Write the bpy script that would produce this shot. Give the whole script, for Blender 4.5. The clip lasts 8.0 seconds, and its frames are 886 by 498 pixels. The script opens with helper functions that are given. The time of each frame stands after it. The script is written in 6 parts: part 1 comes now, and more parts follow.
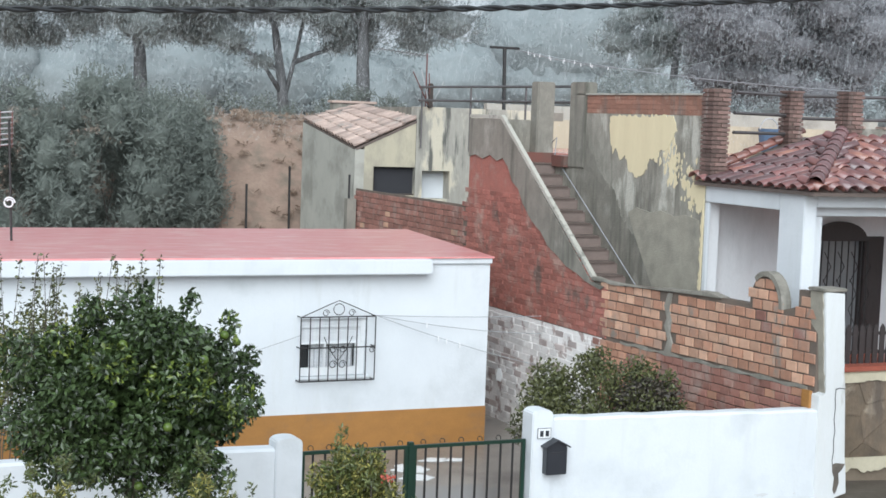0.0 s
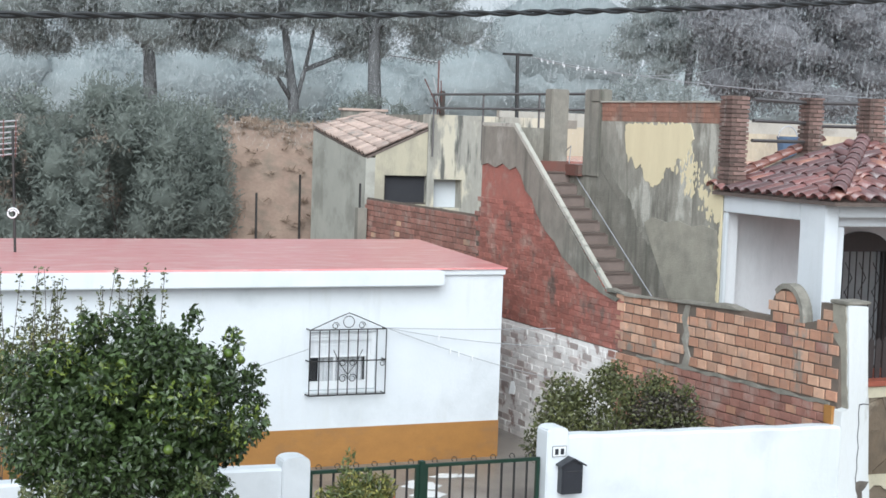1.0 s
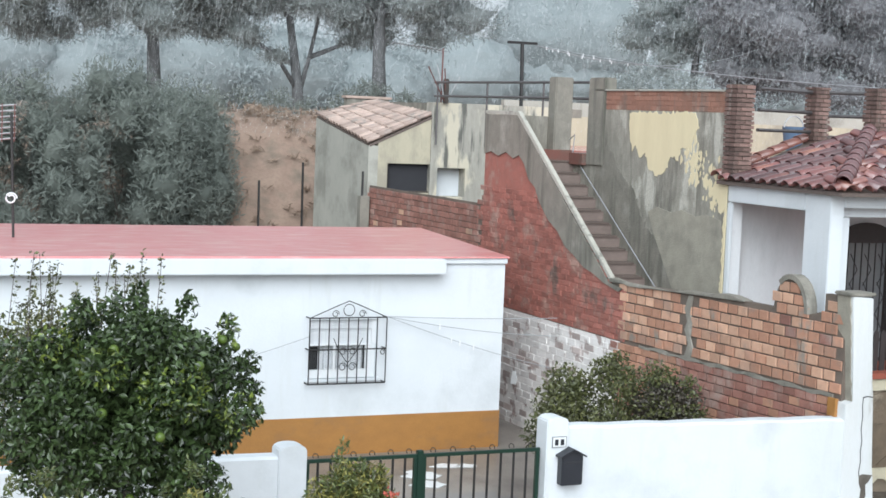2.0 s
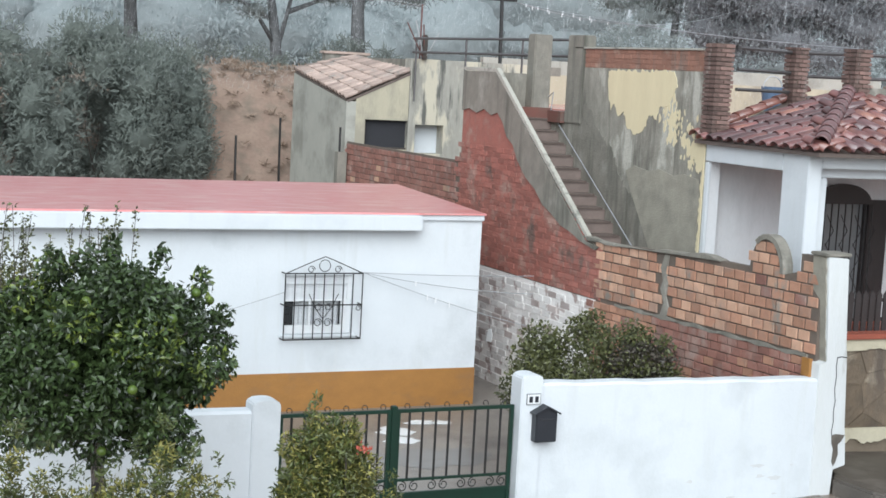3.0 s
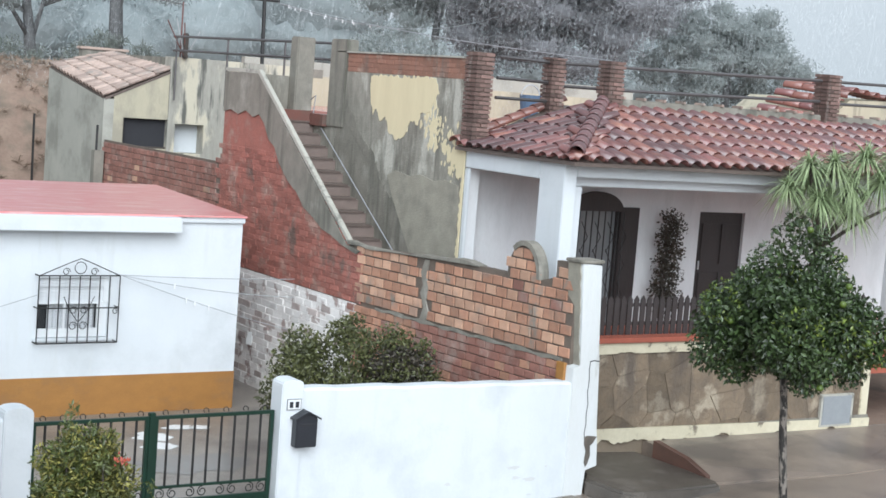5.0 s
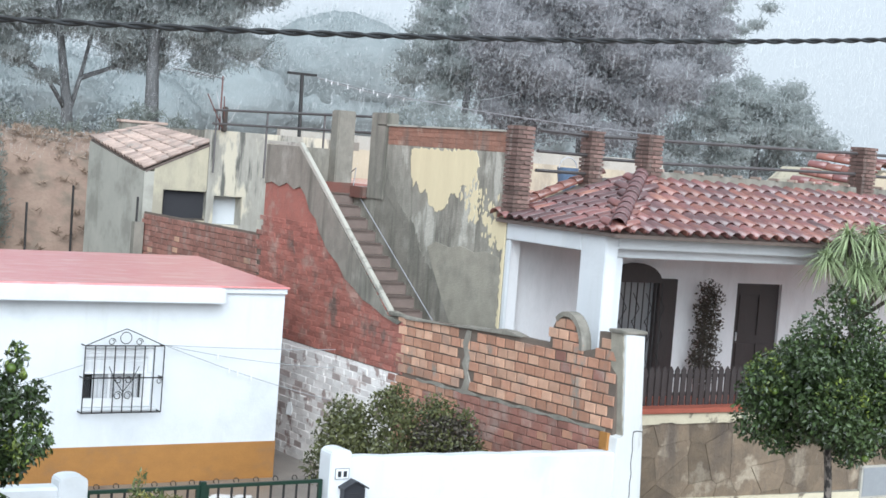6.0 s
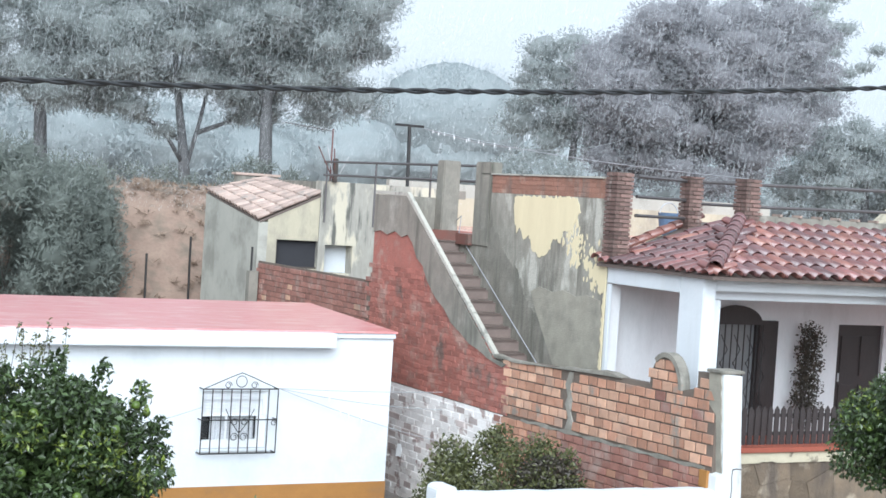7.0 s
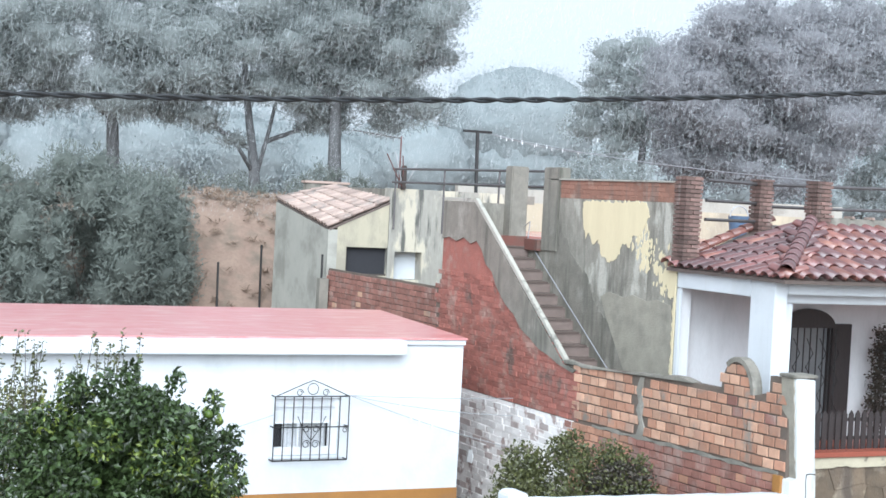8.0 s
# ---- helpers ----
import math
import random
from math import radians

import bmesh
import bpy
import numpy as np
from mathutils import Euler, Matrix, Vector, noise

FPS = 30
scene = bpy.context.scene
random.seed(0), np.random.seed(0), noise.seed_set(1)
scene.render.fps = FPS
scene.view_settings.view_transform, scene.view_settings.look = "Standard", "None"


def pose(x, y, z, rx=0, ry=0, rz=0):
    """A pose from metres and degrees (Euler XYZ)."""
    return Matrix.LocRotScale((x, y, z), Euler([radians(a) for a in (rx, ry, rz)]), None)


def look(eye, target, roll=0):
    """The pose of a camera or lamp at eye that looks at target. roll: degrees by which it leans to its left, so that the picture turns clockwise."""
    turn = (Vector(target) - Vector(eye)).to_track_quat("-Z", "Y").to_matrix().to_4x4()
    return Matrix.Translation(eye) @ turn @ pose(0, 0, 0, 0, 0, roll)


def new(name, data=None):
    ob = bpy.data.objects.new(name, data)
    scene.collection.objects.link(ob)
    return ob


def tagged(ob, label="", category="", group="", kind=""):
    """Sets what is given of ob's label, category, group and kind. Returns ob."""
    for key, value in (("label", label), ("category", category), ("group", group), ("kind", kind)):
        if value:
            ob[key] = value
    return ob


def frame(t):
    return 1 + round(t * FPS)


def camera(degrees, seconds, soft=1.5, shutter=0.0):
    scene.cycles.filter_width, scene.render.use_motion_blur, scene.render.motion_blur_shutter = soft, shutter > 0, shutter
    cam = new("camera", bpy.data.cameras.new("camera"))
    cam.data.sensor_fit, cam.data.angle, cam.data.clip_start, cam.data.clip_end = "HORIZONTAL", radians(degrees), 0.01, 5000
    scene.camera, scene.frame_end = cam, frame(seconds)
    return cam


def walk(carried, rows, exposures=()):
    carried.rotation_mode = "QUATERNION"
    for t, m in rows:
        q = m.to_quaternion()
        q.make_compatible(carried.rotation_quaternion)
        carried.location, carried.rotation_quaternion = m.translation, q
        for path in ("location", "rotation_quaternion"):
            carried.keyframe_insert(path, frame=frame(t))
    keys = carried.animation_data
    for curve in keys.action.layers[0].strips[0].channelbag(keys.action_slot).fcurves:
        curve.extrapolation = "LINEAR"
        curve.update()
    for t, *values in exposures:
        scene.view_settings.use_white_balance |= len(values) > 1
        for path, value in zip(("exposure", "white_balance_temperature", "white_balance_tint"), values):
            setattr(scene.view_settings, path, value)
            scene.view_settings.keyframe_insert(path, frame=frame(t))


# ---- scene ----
cam = camera(31.8, 8.0, soft=1.6)
# seconds, eye, target, roll
ROWS = [
    (0, (0.604, 0.897, 5.467), (1.427, 2.712, 5.3), 2.1),
    (0.5, (0.703, 1.124, 5.479), (1.518, 2.943, 5.32), 2.0),
    (1, (0.827, 1.371, 5.493), (1.635, 3.193, 5.334), 2.0),
    (1.5, (0.89, 1.531, 5.475), (1.695, 3.355, 5.312), 2.2),
    (2.8, (1.055, 1.535, 5.414), (1.864, 3.352, 5.207), 3.0),
    (3, (1.01, 1.588, 5.41), (1.838, 3.394, 5.187), 3.1),
    (3.5, (1.014, 1.583, 5.385), (1.904, 3.355, 5.118), 3.6),
    (4, (1.016, 1.607, 5.399), (1.993, 3.326, 5.103), 4.1),
    (4.5, (1.024, 1.626, 5.446), (2.089, 3.299, 5.187), 4.4),
    (4.7, (1.024, 1.578, 5.467), (2.113, 3.239, 5.231), 4.5),
    (5.8, (0.663, 1.615, 5.499), (1.753, 3.287, 5.367), 4.5),
    (6, (0.61, 1.526, 5.489), (1.681, 3.211, 5.373), 4.5),
    (6.5, (0.439, 1.074, 5.486), (1.449, 2.798, 5.403), 4.2),
    (7, (0.342, 0.794, 5.483), (1.286, 2.556, 5.419), 3.7),
    (7.5, (0.36, 0.753, 5.503), (1.251, 2.543, 5.445), 3.3),
    (8, (0.335, 0.755, 5.51), (1.199, 2.558, 5.447), 3.0),
]
EXPOSURES = [(t, e, k, 5) for t, e, k in ((0.0, 0.58, 5880), (1.5, 0.71, 5900), (3.0, 0.55, 5920), (4.5, 0.58, 5880), (6.0, 0.82, 5770), (7.0, 1.0, 5700), (8.0, 1.04, 5660))]
walk(cam, [(t, look(eye, target, roll)) for t, eye, target, roll in ROWS], EXPOSURES)

# ---- sky and light: rain, a closed white sky ----
world = bpy.data.worlds.new("rain_sky")
scene.world = world
world.use_nodes = True
wn, wl = world.node_tree.nodes, world.node_tree.links
wn.clear()
sky = wn.new("ShaderNodeTexSky")
sky.sky_type = "NISHITA"
sky.sun_disc = False
sky.sun_elevation, sky.sun_rotation = radians(34), radians(205)
sky.dust_density, sky.air_density = 6.0, 1.0
grey = wn.new("ShaderNodeHueSaturation")
grey.inputs["Saturation"].default_value = 0.18
flat = wn.new("ShaderNodeMix")
flat.data_type = "RGBA"
flat.inputs[0].default_value = 0.75
flat.inputs[7].default_value = (5.3, 5.5, 5.68, 1)
back = wn.new("ShaderNodeBackground")
back.inputs["Strength"].default_value = 0.1
wout = wn.new("ShaderNodeOutputWorld")
wl.new(sky.outputs[0], grey.inputs["Color"])
wl.new(grey.outputs[0], flat.inputs[6])
wl.new(flat.outputs[2], back.inputs["Color"])
wl.new(back.outputs[0], wout.inputs["Surface"])
sun = new("sun", bpy.data.lights.new("sun", "SUN"))
sun.data.energy, sun.data.angle, sun.data.color = 2.2, radians(60), (1.0, 0.985, 0.965)
sun.matrix_world = look((-14, -30, 34), (10, 20, 0))

# ---- materials ----
MATS = {}


def surface(name, colour, second=None, scale=3.0, amount=0.5, rough=0.6, bump=0.15, bump_scale=40.0, metal=0.0,
            third=None, third_scale=0.6, third_low=0.5, third_high=0.62, stretch=(1, 1, 1), vary=0.0, island=0.0, spec=0.5, grain=0.12, porous=0.0, coat=0.0, through_light=0.0,
            streak=None, streak_scale=1.0, streak_low=0.52, streak_high=0.66, streak_stretch=(3, 3, 0.35)):
    """A weathered surface: two colours mixed by a fine noise, a third in patches, a grain, and a bump."""
    m = bpy.data.materials.new(name)
    m.use_nodes = True
    n, l = m.node_tree.nodes, m.node_tree.links
    b = n["Principled BSDF"]
    b.inputs["Roughness"].default_value, b.inputs["Metallic"].default_value = rough, metal
    b.inputs["Specular IOR Level"].default_value = spec
    co = n.new("ShaderNodeNewGeometry")
    mp = n.new("ShaderNodeMapping")
    mp.inputs["Scale"].default_value = stretch
    l.new(co.outputs["Position"], mp.inputs[0])

    mp2 = n.new("ShaderNodeMapping")
    mp2.inputs["Scale"].default_value, mp2.inputs["Location"].default_value = streak_stretch, (3.1, 1.7, 0.4)
    l.new(co.outputs["Position"], mp2.inputs[0])

    def noise_at(s, detail=5.0, at=None):
        t = n.new("ShaderNodeTexNoise")
        t.inputs["Scale"].default_value, t.inputs["Detail"].default_value, t.inputs["Roughness"].default_value = s, detail, 0.62
        l.new((at or mp).outputs[0], t.inputs["Vector"])
        return t.outputs["Fac"]

    def ramp(src, lo, hi):
        r = n.new("ShaderNodeMapRange")
        r.inputs["From Min"].default_value, r.inputs["From Max"].default_value = lo, hi
        l.new(src, r.inputs["Value"])
        return r.outputs[0]

    def mixed(fac, a, c, gain=1.0):
        x = n.new("ShaderNodeMix")
        x.data_type = "RGBA"
        if gain != 1.0:
            g = n.new("ShaderNodeMath")
            g.operation = "MULTIPLY"
            g.inputs[1].default_value = gain
            l.new(fac, g.inputs[0])
            fac = g.outputs[0]
        l.new(fac, x.inputs[0])
        for sock, v in ((x.inputs[6], a), (x.inputs[7], c)):
            if isinstance(v, tuple):
                sock.default_value = (*v, 1)
            else:
                l.new(v, sock)
        return x.outputs[2]

    second = second or tuple(c * 0.75 for c in colour)
    out = mixed(ramp(noise_at(scale), 0.3, 0.7), colour, second, amount)
    if third:
        out = mixed(ramp(noise_at(third_scale, 8.0), third_low, third_high), out, third)
    if streak:
        out = mixed(ramp(noise_at(streak_scale, 8.0, mp2), streak_low, streak_high), out, streak)
    dark = tuple(c * 0.55 for c in colour)
    out = mixed(ramp(noise_at(bump_scale, 3.0), 0.45, 0.8), out, dark, grain)
    for kind, gain in (("obj", vary), ("isl", island)):
        if gain:
            src = n.new("ShaderNodeObjectInfo").outputs["Random"] if kind == "obj" else n.new("ShaderNodeNewGeometry").outputs["Random Per Island"]
            h = n.new("ShaderNodeHueSaturation")
            l.new(out, h.inputs["Color"])
            v = n.new("ShaderNodeMapRange")
            v.inputs["To Min"].default_value, v.inputs["To Max"].default_value = 1 - gain, 1 + gain
            l.new(src, v.inputs["Value"])
            l.new(v.outputs[0], h.inputs["Value"])
            out = h.outputs[0]
    l.new(out, b.inputs["Base Color"])
    if bump:
        bp = n.new("ShaderNodeBump")
        bp.inputs["Strength"].default_value, bp.inputs["Distance"].default_value = bump, 0.02
        l.new(noise_at(bump_scale, 4.0), bp.inputs["Height"])
        l.new(bp.outputs[0], b.inputs["Normal"])
    b.inputs["Coat Weight"].default_value, b.inputs["Coat Roughness"].default_value = coat, 0.32
    surf = b.outputs[0]
    if through_light:      # thin leaves glow with the light that falls on their far side
        mix, tl = n.new("ShaderNodeMixShader"), n.new("ShaderNodeBsdfTranslucent")
        mix.inputs[0].default_value = through_light
        l.new(out, tl.inputs["Color"])
        l.new(surf, mix.inputs[1])
        l.new(tl.outputs[0], mix.inputs[2])
        surf = mix.outputs[0]
        l.new(surf, n["Material Output"].inputs[0])
    if porous:      # needle tufts and thin foliage let the sky through
        mix, clear = n.new("ShaderNodeMixShader"), n.new("ShaderNodeBsdfTransparent")
        mix.inputs[0].default_value = porous
        l.new(surf, mix.inputs[1])
        l.new(clear.outputs[0], mix.inputs[2])
        l.new(mix.outputs[0], n["Material Output"].inputs[0])
    MATS[name] = m
    return m


white_paint = surface("white_paint", (0.665, 0.69, 0.715), (0.60, 0.625, 0.655), 1.1, 0.7, 0.6, 0.18, 24, third=(0.555, 0.58, 0.60), third_scale=0.7, third_low=0.52, third_high=0.66, grain=0.04, streak=(0.60, 0.62, 0.63), streak_scale=1.2, streak_low=0.55, streak_high=0.7)
ochre_paint = surface("ochre_paint", (0.38, 0.185, 0.05), (0.29, 0.14, 0.042), 2.6, 0.8, 0.5, 0.25, 30, third=(0.27, 0.145, 0.06), third_scale=1.6, third_low=0.52, third_high=0.68, stretch=(1, 1, 1.6), grain=0.2)
pink_roof = surface("pink_roof", (0.68, 0.23, 0.23), (0.74, 0.37, 0.36), 3.2, 0.9, 0.26, 0.12, 14, third=(0.75, 0.42, 0.40), third_scale=1.8, third_low=0.52, third_high=0.66, stretch=(0.7, 2.2, 1), spec=0.6, coat=0.6)
terrace_floor = surface("terrace_floor", (0.52, 0.20, 0.17), (0.60, 0.30, 0.26), 0.9, 0.9, 0.2, 0.05, 14)
cement = surface("cement", (0.27, 0.25, 0.212), (0.185, 0.172, 0.147), 5, 0.9, 0.75, 0.6, 30, third=(0.34, 0.32, 0.28), third_scale=1.9, third_low=0.55, third_high=0.68, stretch=(1, 1, 0.7), grain=0.25, streak=(0.115, 0.112, 0.092), streak_scale=1.0, streak_low=0.5, streak_high=0.66)
cement_light = surface("cement_light", (0.47, 0.45, 0.40), (0.36, 0.345, 0.30), 2.5, 0.8, 0.75, 0.5, 26, third=(0.20, 0.195, 0.175), third_scale=2.6, third_low=0.56, third_high=0.66)
mortar = surface("mortar", (0.165, 0.13, 0.105), (0.105, 0.086, 0.072), 4, 0.8, 0.85, 0.5, 50)
brick_orange = surface("brick_orange", (0.47, 0.255, 0.168), (0.36, 0.19, 0.128), 7, 0.8, 0.75, 0.6, 50, vary=0.2, third=(0.34, 0.22, 0.165), third_scale=2.2, third_low=0.52, third_high=0.66, streak=(0.26, 0.225, 0.19), streak_scale=1.6, streak_low=0.6, streak_high=0.68, streak_stretch=(1.2, 1.2, 0.9))
brick_pale = surface("brick_pale", (0.56, 0.35, 0.245), (0.47, 0.275, 0.185), 7, 0.8, 0.75, 0.6, 50, vary=0.2, third=(0.40, 0.265, 0.20), third_scale=2.2, third_low=0.52, third_high=0.66, streak=(0.30, 0.26, 0.22), streak_scale=1.6, streak_low=0.6, streak_high=0.68, streak_stretch=(1.2, 1.2, 0.9))
rain_drop = surface("rain_drop", (0.58, 0.61, 0.63), (0.54, 0.57, 0.59), 1, 0.5, 0.25, 0.0, 30, grain=0.0)
brick_red = surface("brick_red", (0.31, 0.145, 0.112), (0.23, 0.115, 0.092), 7, 0.8, 0.7, 0.5, 50, vary=0.22, third=(0.33, 0.235, 0.20), third_scale=2.6, third_low=0.5, third_high=0.68)
brick_worn = surface("brick_worn", (0.33, 0.17, 0.12), (0.25, 0.135, 0.10), 7, 0.8, 0.75, 0.6, 50, vary=0.15, third=(0.40, 0.30, 0.24), third_scale=2.6, third_low=0.55, third_high=0.68, streak=(0.20, 0.15, 0.125), streak_scale=1.3)
brick_white = surface("brick_white", (0.76, 0.74, 0.72), (0.64, 0.60, 0.58), 5, 0.8, 0.8, 0.5, 40, third=(0.34, 0.27, 0.25), third_scale=3.2, third_low=0.55, third_high=0.62, vary=0.12)
brick_redpaint = surface("brick_redpaint", (0.365, 0.14, 0.108), (0.255, 0.105, 0.084), 6, 0.9, 0.6, 0.7, 34, third=(0.36, 0.225, 0.185), third_scale=3.0, third_low=0.52, third_high=0.66, vary=0.22, grain=0.4, streak=(0.15, 0.105, 0.088), streak_scale=1.4, streak_low=0.58, streak_high=0.68, streak_stretch=(1.5, 1.5, 1.0))
pier_brick = surface("pier_brick", (0.185, 0.112, 0.095), (0.115, 0.078, 0.068), 8, 0.9, 0.75, 0.6, 50, vary=0.25, island=0.35, streak=(0.24, 0.20, 0.18), streak_scale=1.8, streak_low=0.58, streak_high=0.7)
tile_red = surface("tile_red", (0.215, 0.085, 0.077), (0.125, 0.06, 0.06), 6, 0.9, 0.2, 0.25, 40, vary=0.3, coat=0.7, third=(0.30, 0.14, 0.10), third_scale=1.6, third_low=0.52, third_high=0.7)
tile_dark = surface("tile_dark", (0.145, 0.07, 0.069), (0.10, 0.053, 0.055), 6, 0.9, 0.2, 0.25, 40, vary=0.3, coat=0.8)
tile_orange = surface("tile_orange", (0.255, 0.108, 0.083), (0.18, 0.08, 0.068), 6, 0.9, 0.25, 0.25, 40, vary=0.25, coat=0.5)
tile_old = surface("tile_old", (0.44, 0.33, 0.28), (0.31, 0.235, 0.20), 6, 0.9, 0.45, 0.3, 40, vary=0.3, third=(0.26, 0.225, 0.20), third_scale=2.5, third_low=0.52, third_high=0.66)
yellow_wall = surface("yellow_wall", (0.49, 0.44, 0.325), (0.40, 0.365, 0.275), 1.8, 0.8, 0.7, 0.3, 30, third=(0.33, 0.30, 0.235), third_scale=1.3, third_low=0.5, third_high=0.62, stretch=(1, 1, 0.5), streak=(0.22, 0.20, 0.16), streak_scale=1.1, streak_low=0.58, streak_high=0.7)
shed_grey = surface("shed_grey", (0.43, 0.415, 0.365), (0.35, 0.34, 0.30), 1.2, 0.8, 0.75, 0.3, 26, third=(0.28, 0.27, 0.235), third_scale=1.0, third_low=0.5, third_high=0.64, streak=(0.25, 0.24, 0.205), streak_scale=1.0, streak_low=0.58, streak_high=0.75)
patch_white = surface("patch_white", (0.40, 0.38, 0.33), (0.29, 0.275, 0.24), 4, 0.9, 0.75, 0.5, 30, third=(0.57, 0.52, 0.41), third_scale=1.1, third_low=0.49, third_high=0.55, stretch=(1.6, 1.6, 0.55), streak=(0.12, 0.118, 0.105), streak_scale=1.3, streak_low=0.54, streak_high=0.62, streak_stretch=(3.6, 3.6, 0.4))
stain_wall = surface("stain_wall", (0.37, 0.35, 0.30), (0.24, 0.225, 0.19), 5, 1.0, 0.75, 0.9, 30, third=(0.52, 0.50, 0.44), third_scale=1.5, third_low=0.53, third_high=0.62, stretch=(1.3, 1.3, 0.6), grain=0.5, streak=(0.135, 0.127, 0.105), streak_scale=0.9, streak_low=0.5, streak_high=0.64)
cream_flake = surface("cream_flake", (0.72, 0.63, 0.42), (0.64, 0.55, 0.36), 2, 0.7, 0.7, 0.25, 26, stretch=(2, 2, 0.3))
cement_olive = surface("cement_olive", (0.36, 0.335, 0.275), (0.27, 0.25, 0.205), 4, 0.9, 0.75, 0.5, 30, third=(0.21, 0.20, 0.17), third_scale=1.7, third_low=0.5, third_high=0.72, grain=0.22)
meter_grey = surface("meter_grey", (0.30, 0.315, 0.33), (0.24, 0.25, 0.265), 5, 0.7, 0.5, 0.1, 40)
pane_grey = surface("pane_grey", (0.26, 0.27, 0.28), (0.20, 0.21, 0.22), 3, 0.6, 0.12, 0.0, 20, spec=0.8)
tread_dark = surface("tread_dark", (0.15, 0.115, 0.10), (0.10, 0.08, 0.07), 6, 0.8, 0.4, 0.3, 40)
stair_wood = surface("stair_step", (0.22, 0.17, 0.15), (0.16, 0.125, 0.11), 5, 0.8, 0.5, 0.3, 40)
red_floor = surface("red_floor", (0.19, 0.075, 0.06), (0.15, 0.09, 0.075), 3, 0.8, 0.4, 0.3, 40, third=(0.13, 0.115, 0.10), third_scale=2.4, third_low=0.5, third_high=0.64)
iron_black = surface("iron_black", (0.03, 0.03, 0.032), (0.05, 0.045, 0.04), 12, 0.6, 0.45, 0.2, 80, metal=0.4)
iron_green = surface("iron_green", (0.008, 0.036, 0.022), (0.012, 0.028, 0.02), 8, 0.6, 0.4, 0.15, 60, metal=0.2)
rail_grey = surface("rail_grey", (0.16, 0.15, 0.15), (0.10, 0.09, 0.09), 8, 0.7, 0.45, 0.2, 60, metal=0.5)
rail_rust = surface("rail_rust", (0.20, 0.09, 0.08), (0.13, 0.07, 0.06), 8, 0.7, 0.55, 0.2, 60, metal=0.3)
dark_wood = surface("dark_wood", (0.05, 0.04, 0.039), (0.032, 0.027, 0.027), 6, 0.7, 0.45, 0.3, 50, stretch=(6, 6, 0.6))
# Near-black for hollows and rooms: their shade is in the colour.
hollow_shade = surface("hollow_shade", (0.03, 0.03, 0.035), (0.02, 0.02, 0.024), 3, 0.6, 0.8, 0.0, 20)
stone_brown = surface("stone_brown", (0.235, 0.178, 0.122), (0.14, 0.11, 0.082), 2.6, 1.0, 0.4, 0.9, 14, third=(0.34, 0.285, 0.215), third_scale=1.7, third_low=0.55, third_high=0.62, vary=0.25, grain=0.3, streak=(0.115, 0.092, 0.074), streak_scale=0.9, streak_low=0.5, streak_high=0.64, streak_stretch=(2.2, 2.2, 0.5))
cream_band = surface("cream_band", (0.66, 0.60, 0.45), (0.53, 0.47, 0.34), 4, 0.8, 0.6, 0.4, 30, third=(0.20, 0.165, 0.125), third_scale=4.0, third_low=0.56, third_high=0.64)
red_coping = surface("red_coping", (0.38, 0.11, 0.07), (0.30, 0.09, 0.06), 5, 0.7, 0.4, 0.2, 40)
asphalt = surface("road_concrete", (0.30, 0.24, 0.195), (0.21, 0.17, 0.14), 1.4, 0.9, 0.34, 0.35, 30, third=(0.13, 0.11, 0.098), third_scale=0.6, third_low=0.5, third_high=0.66, spec=0.6, grain=0.25)
paver = surface("paver", (0.27, 0.237, 0.203), (0.19, 0.168, 0.145), 3, 0.8, 0.4, 0.5, 40, vary=0.2, third=(0.14, 0.128, 0.115), third_scale=1.2, third_low=0.54, third_high=0.7)
yard_concrete = surface("yard_concrete", (0.265, 0.235, 0.205), (0.19, 0.17, 0.15), 2.2, 0.9, 0.3, 0.25, 30, third=(0.14, 0.125, 0.11), third_scale=0.9, third_low=0.5, third_high=0.66, grain=0.2)
brick_mauve = surface("brick_mauve", (0.47, 0.41, 0.39), (0.33, 0.27, 0.25), 6, 0.8, 0.8, 0.5, 40, vary=0.25)
brick_dull = surface("brick_dull", (0.16, 0.085, 0.065), (0.11, 0.068, 0.055), 6, 0.8, 0.6, 0.4, 40)
wet_white = surface("wet_white", (0.78, 0.79, 0.79), (0.68, 0.69, 0.69), 5, 0.6, 0.35, 0.1, 30)
wet_cement = surface("wet_cement", (0.12, 0.102, 0.086), (0.08, 0.07, 0.06), 3.0, 0.9, 0.4, 0.5, 30, third=(0.17, 0.15, 0.13), third_scale=2.2, third_low=0.52, third_high=0.66)
stone_core = surface("stone_core", (0.25, 0.20, 0.145), (0.17, 0.135, 0.10), 3, 0.8, 0.7, 0.4, 40)
wall_dirt = surface("wall_dirt", (0.56, 0.565, 0.57), (0.61, 0.615, 0.62), 6, 0.9, 0.7, 0.2, 40)
earth = surface("earth", (0.235, 0.162, 0.125), (0.31, 0.225, 0.172), 2.2, 0.9, 0.9, 0.9, 12, third=(0.16, 0.13, 0.10), third_scale=0.9, third_low=0.5, third_high=0.66, grain=0.3)
bark = surface("bark", (0.085, 0.07, 0.06), (0.05, 0.04, 0.035), 9, 0.8, 0.8, 0.7, 30, stretch=(3, 3, 0.6))
# Trunks on the bank: grey of the haze added to the bark colour.
bark_hazed = surface("bark_hazed", (0.15, 0.152, 0.155), (0.10, 0.10, 0.103), 5, 0.8, 0.8, 0.6, 20, stretch=(3, 3, 0.6))
bark_pale = surface("bark_pale", (0.26, 0.23, 0.20), (0.10, 0.085, 0.075), 14, 0.9, 0.7, 0.6, 40, third=(0.028, 0.025, 0.023), third_scale=7, third_low=0.49, third_high=0.53, stretch=(2, 2, 0.8))
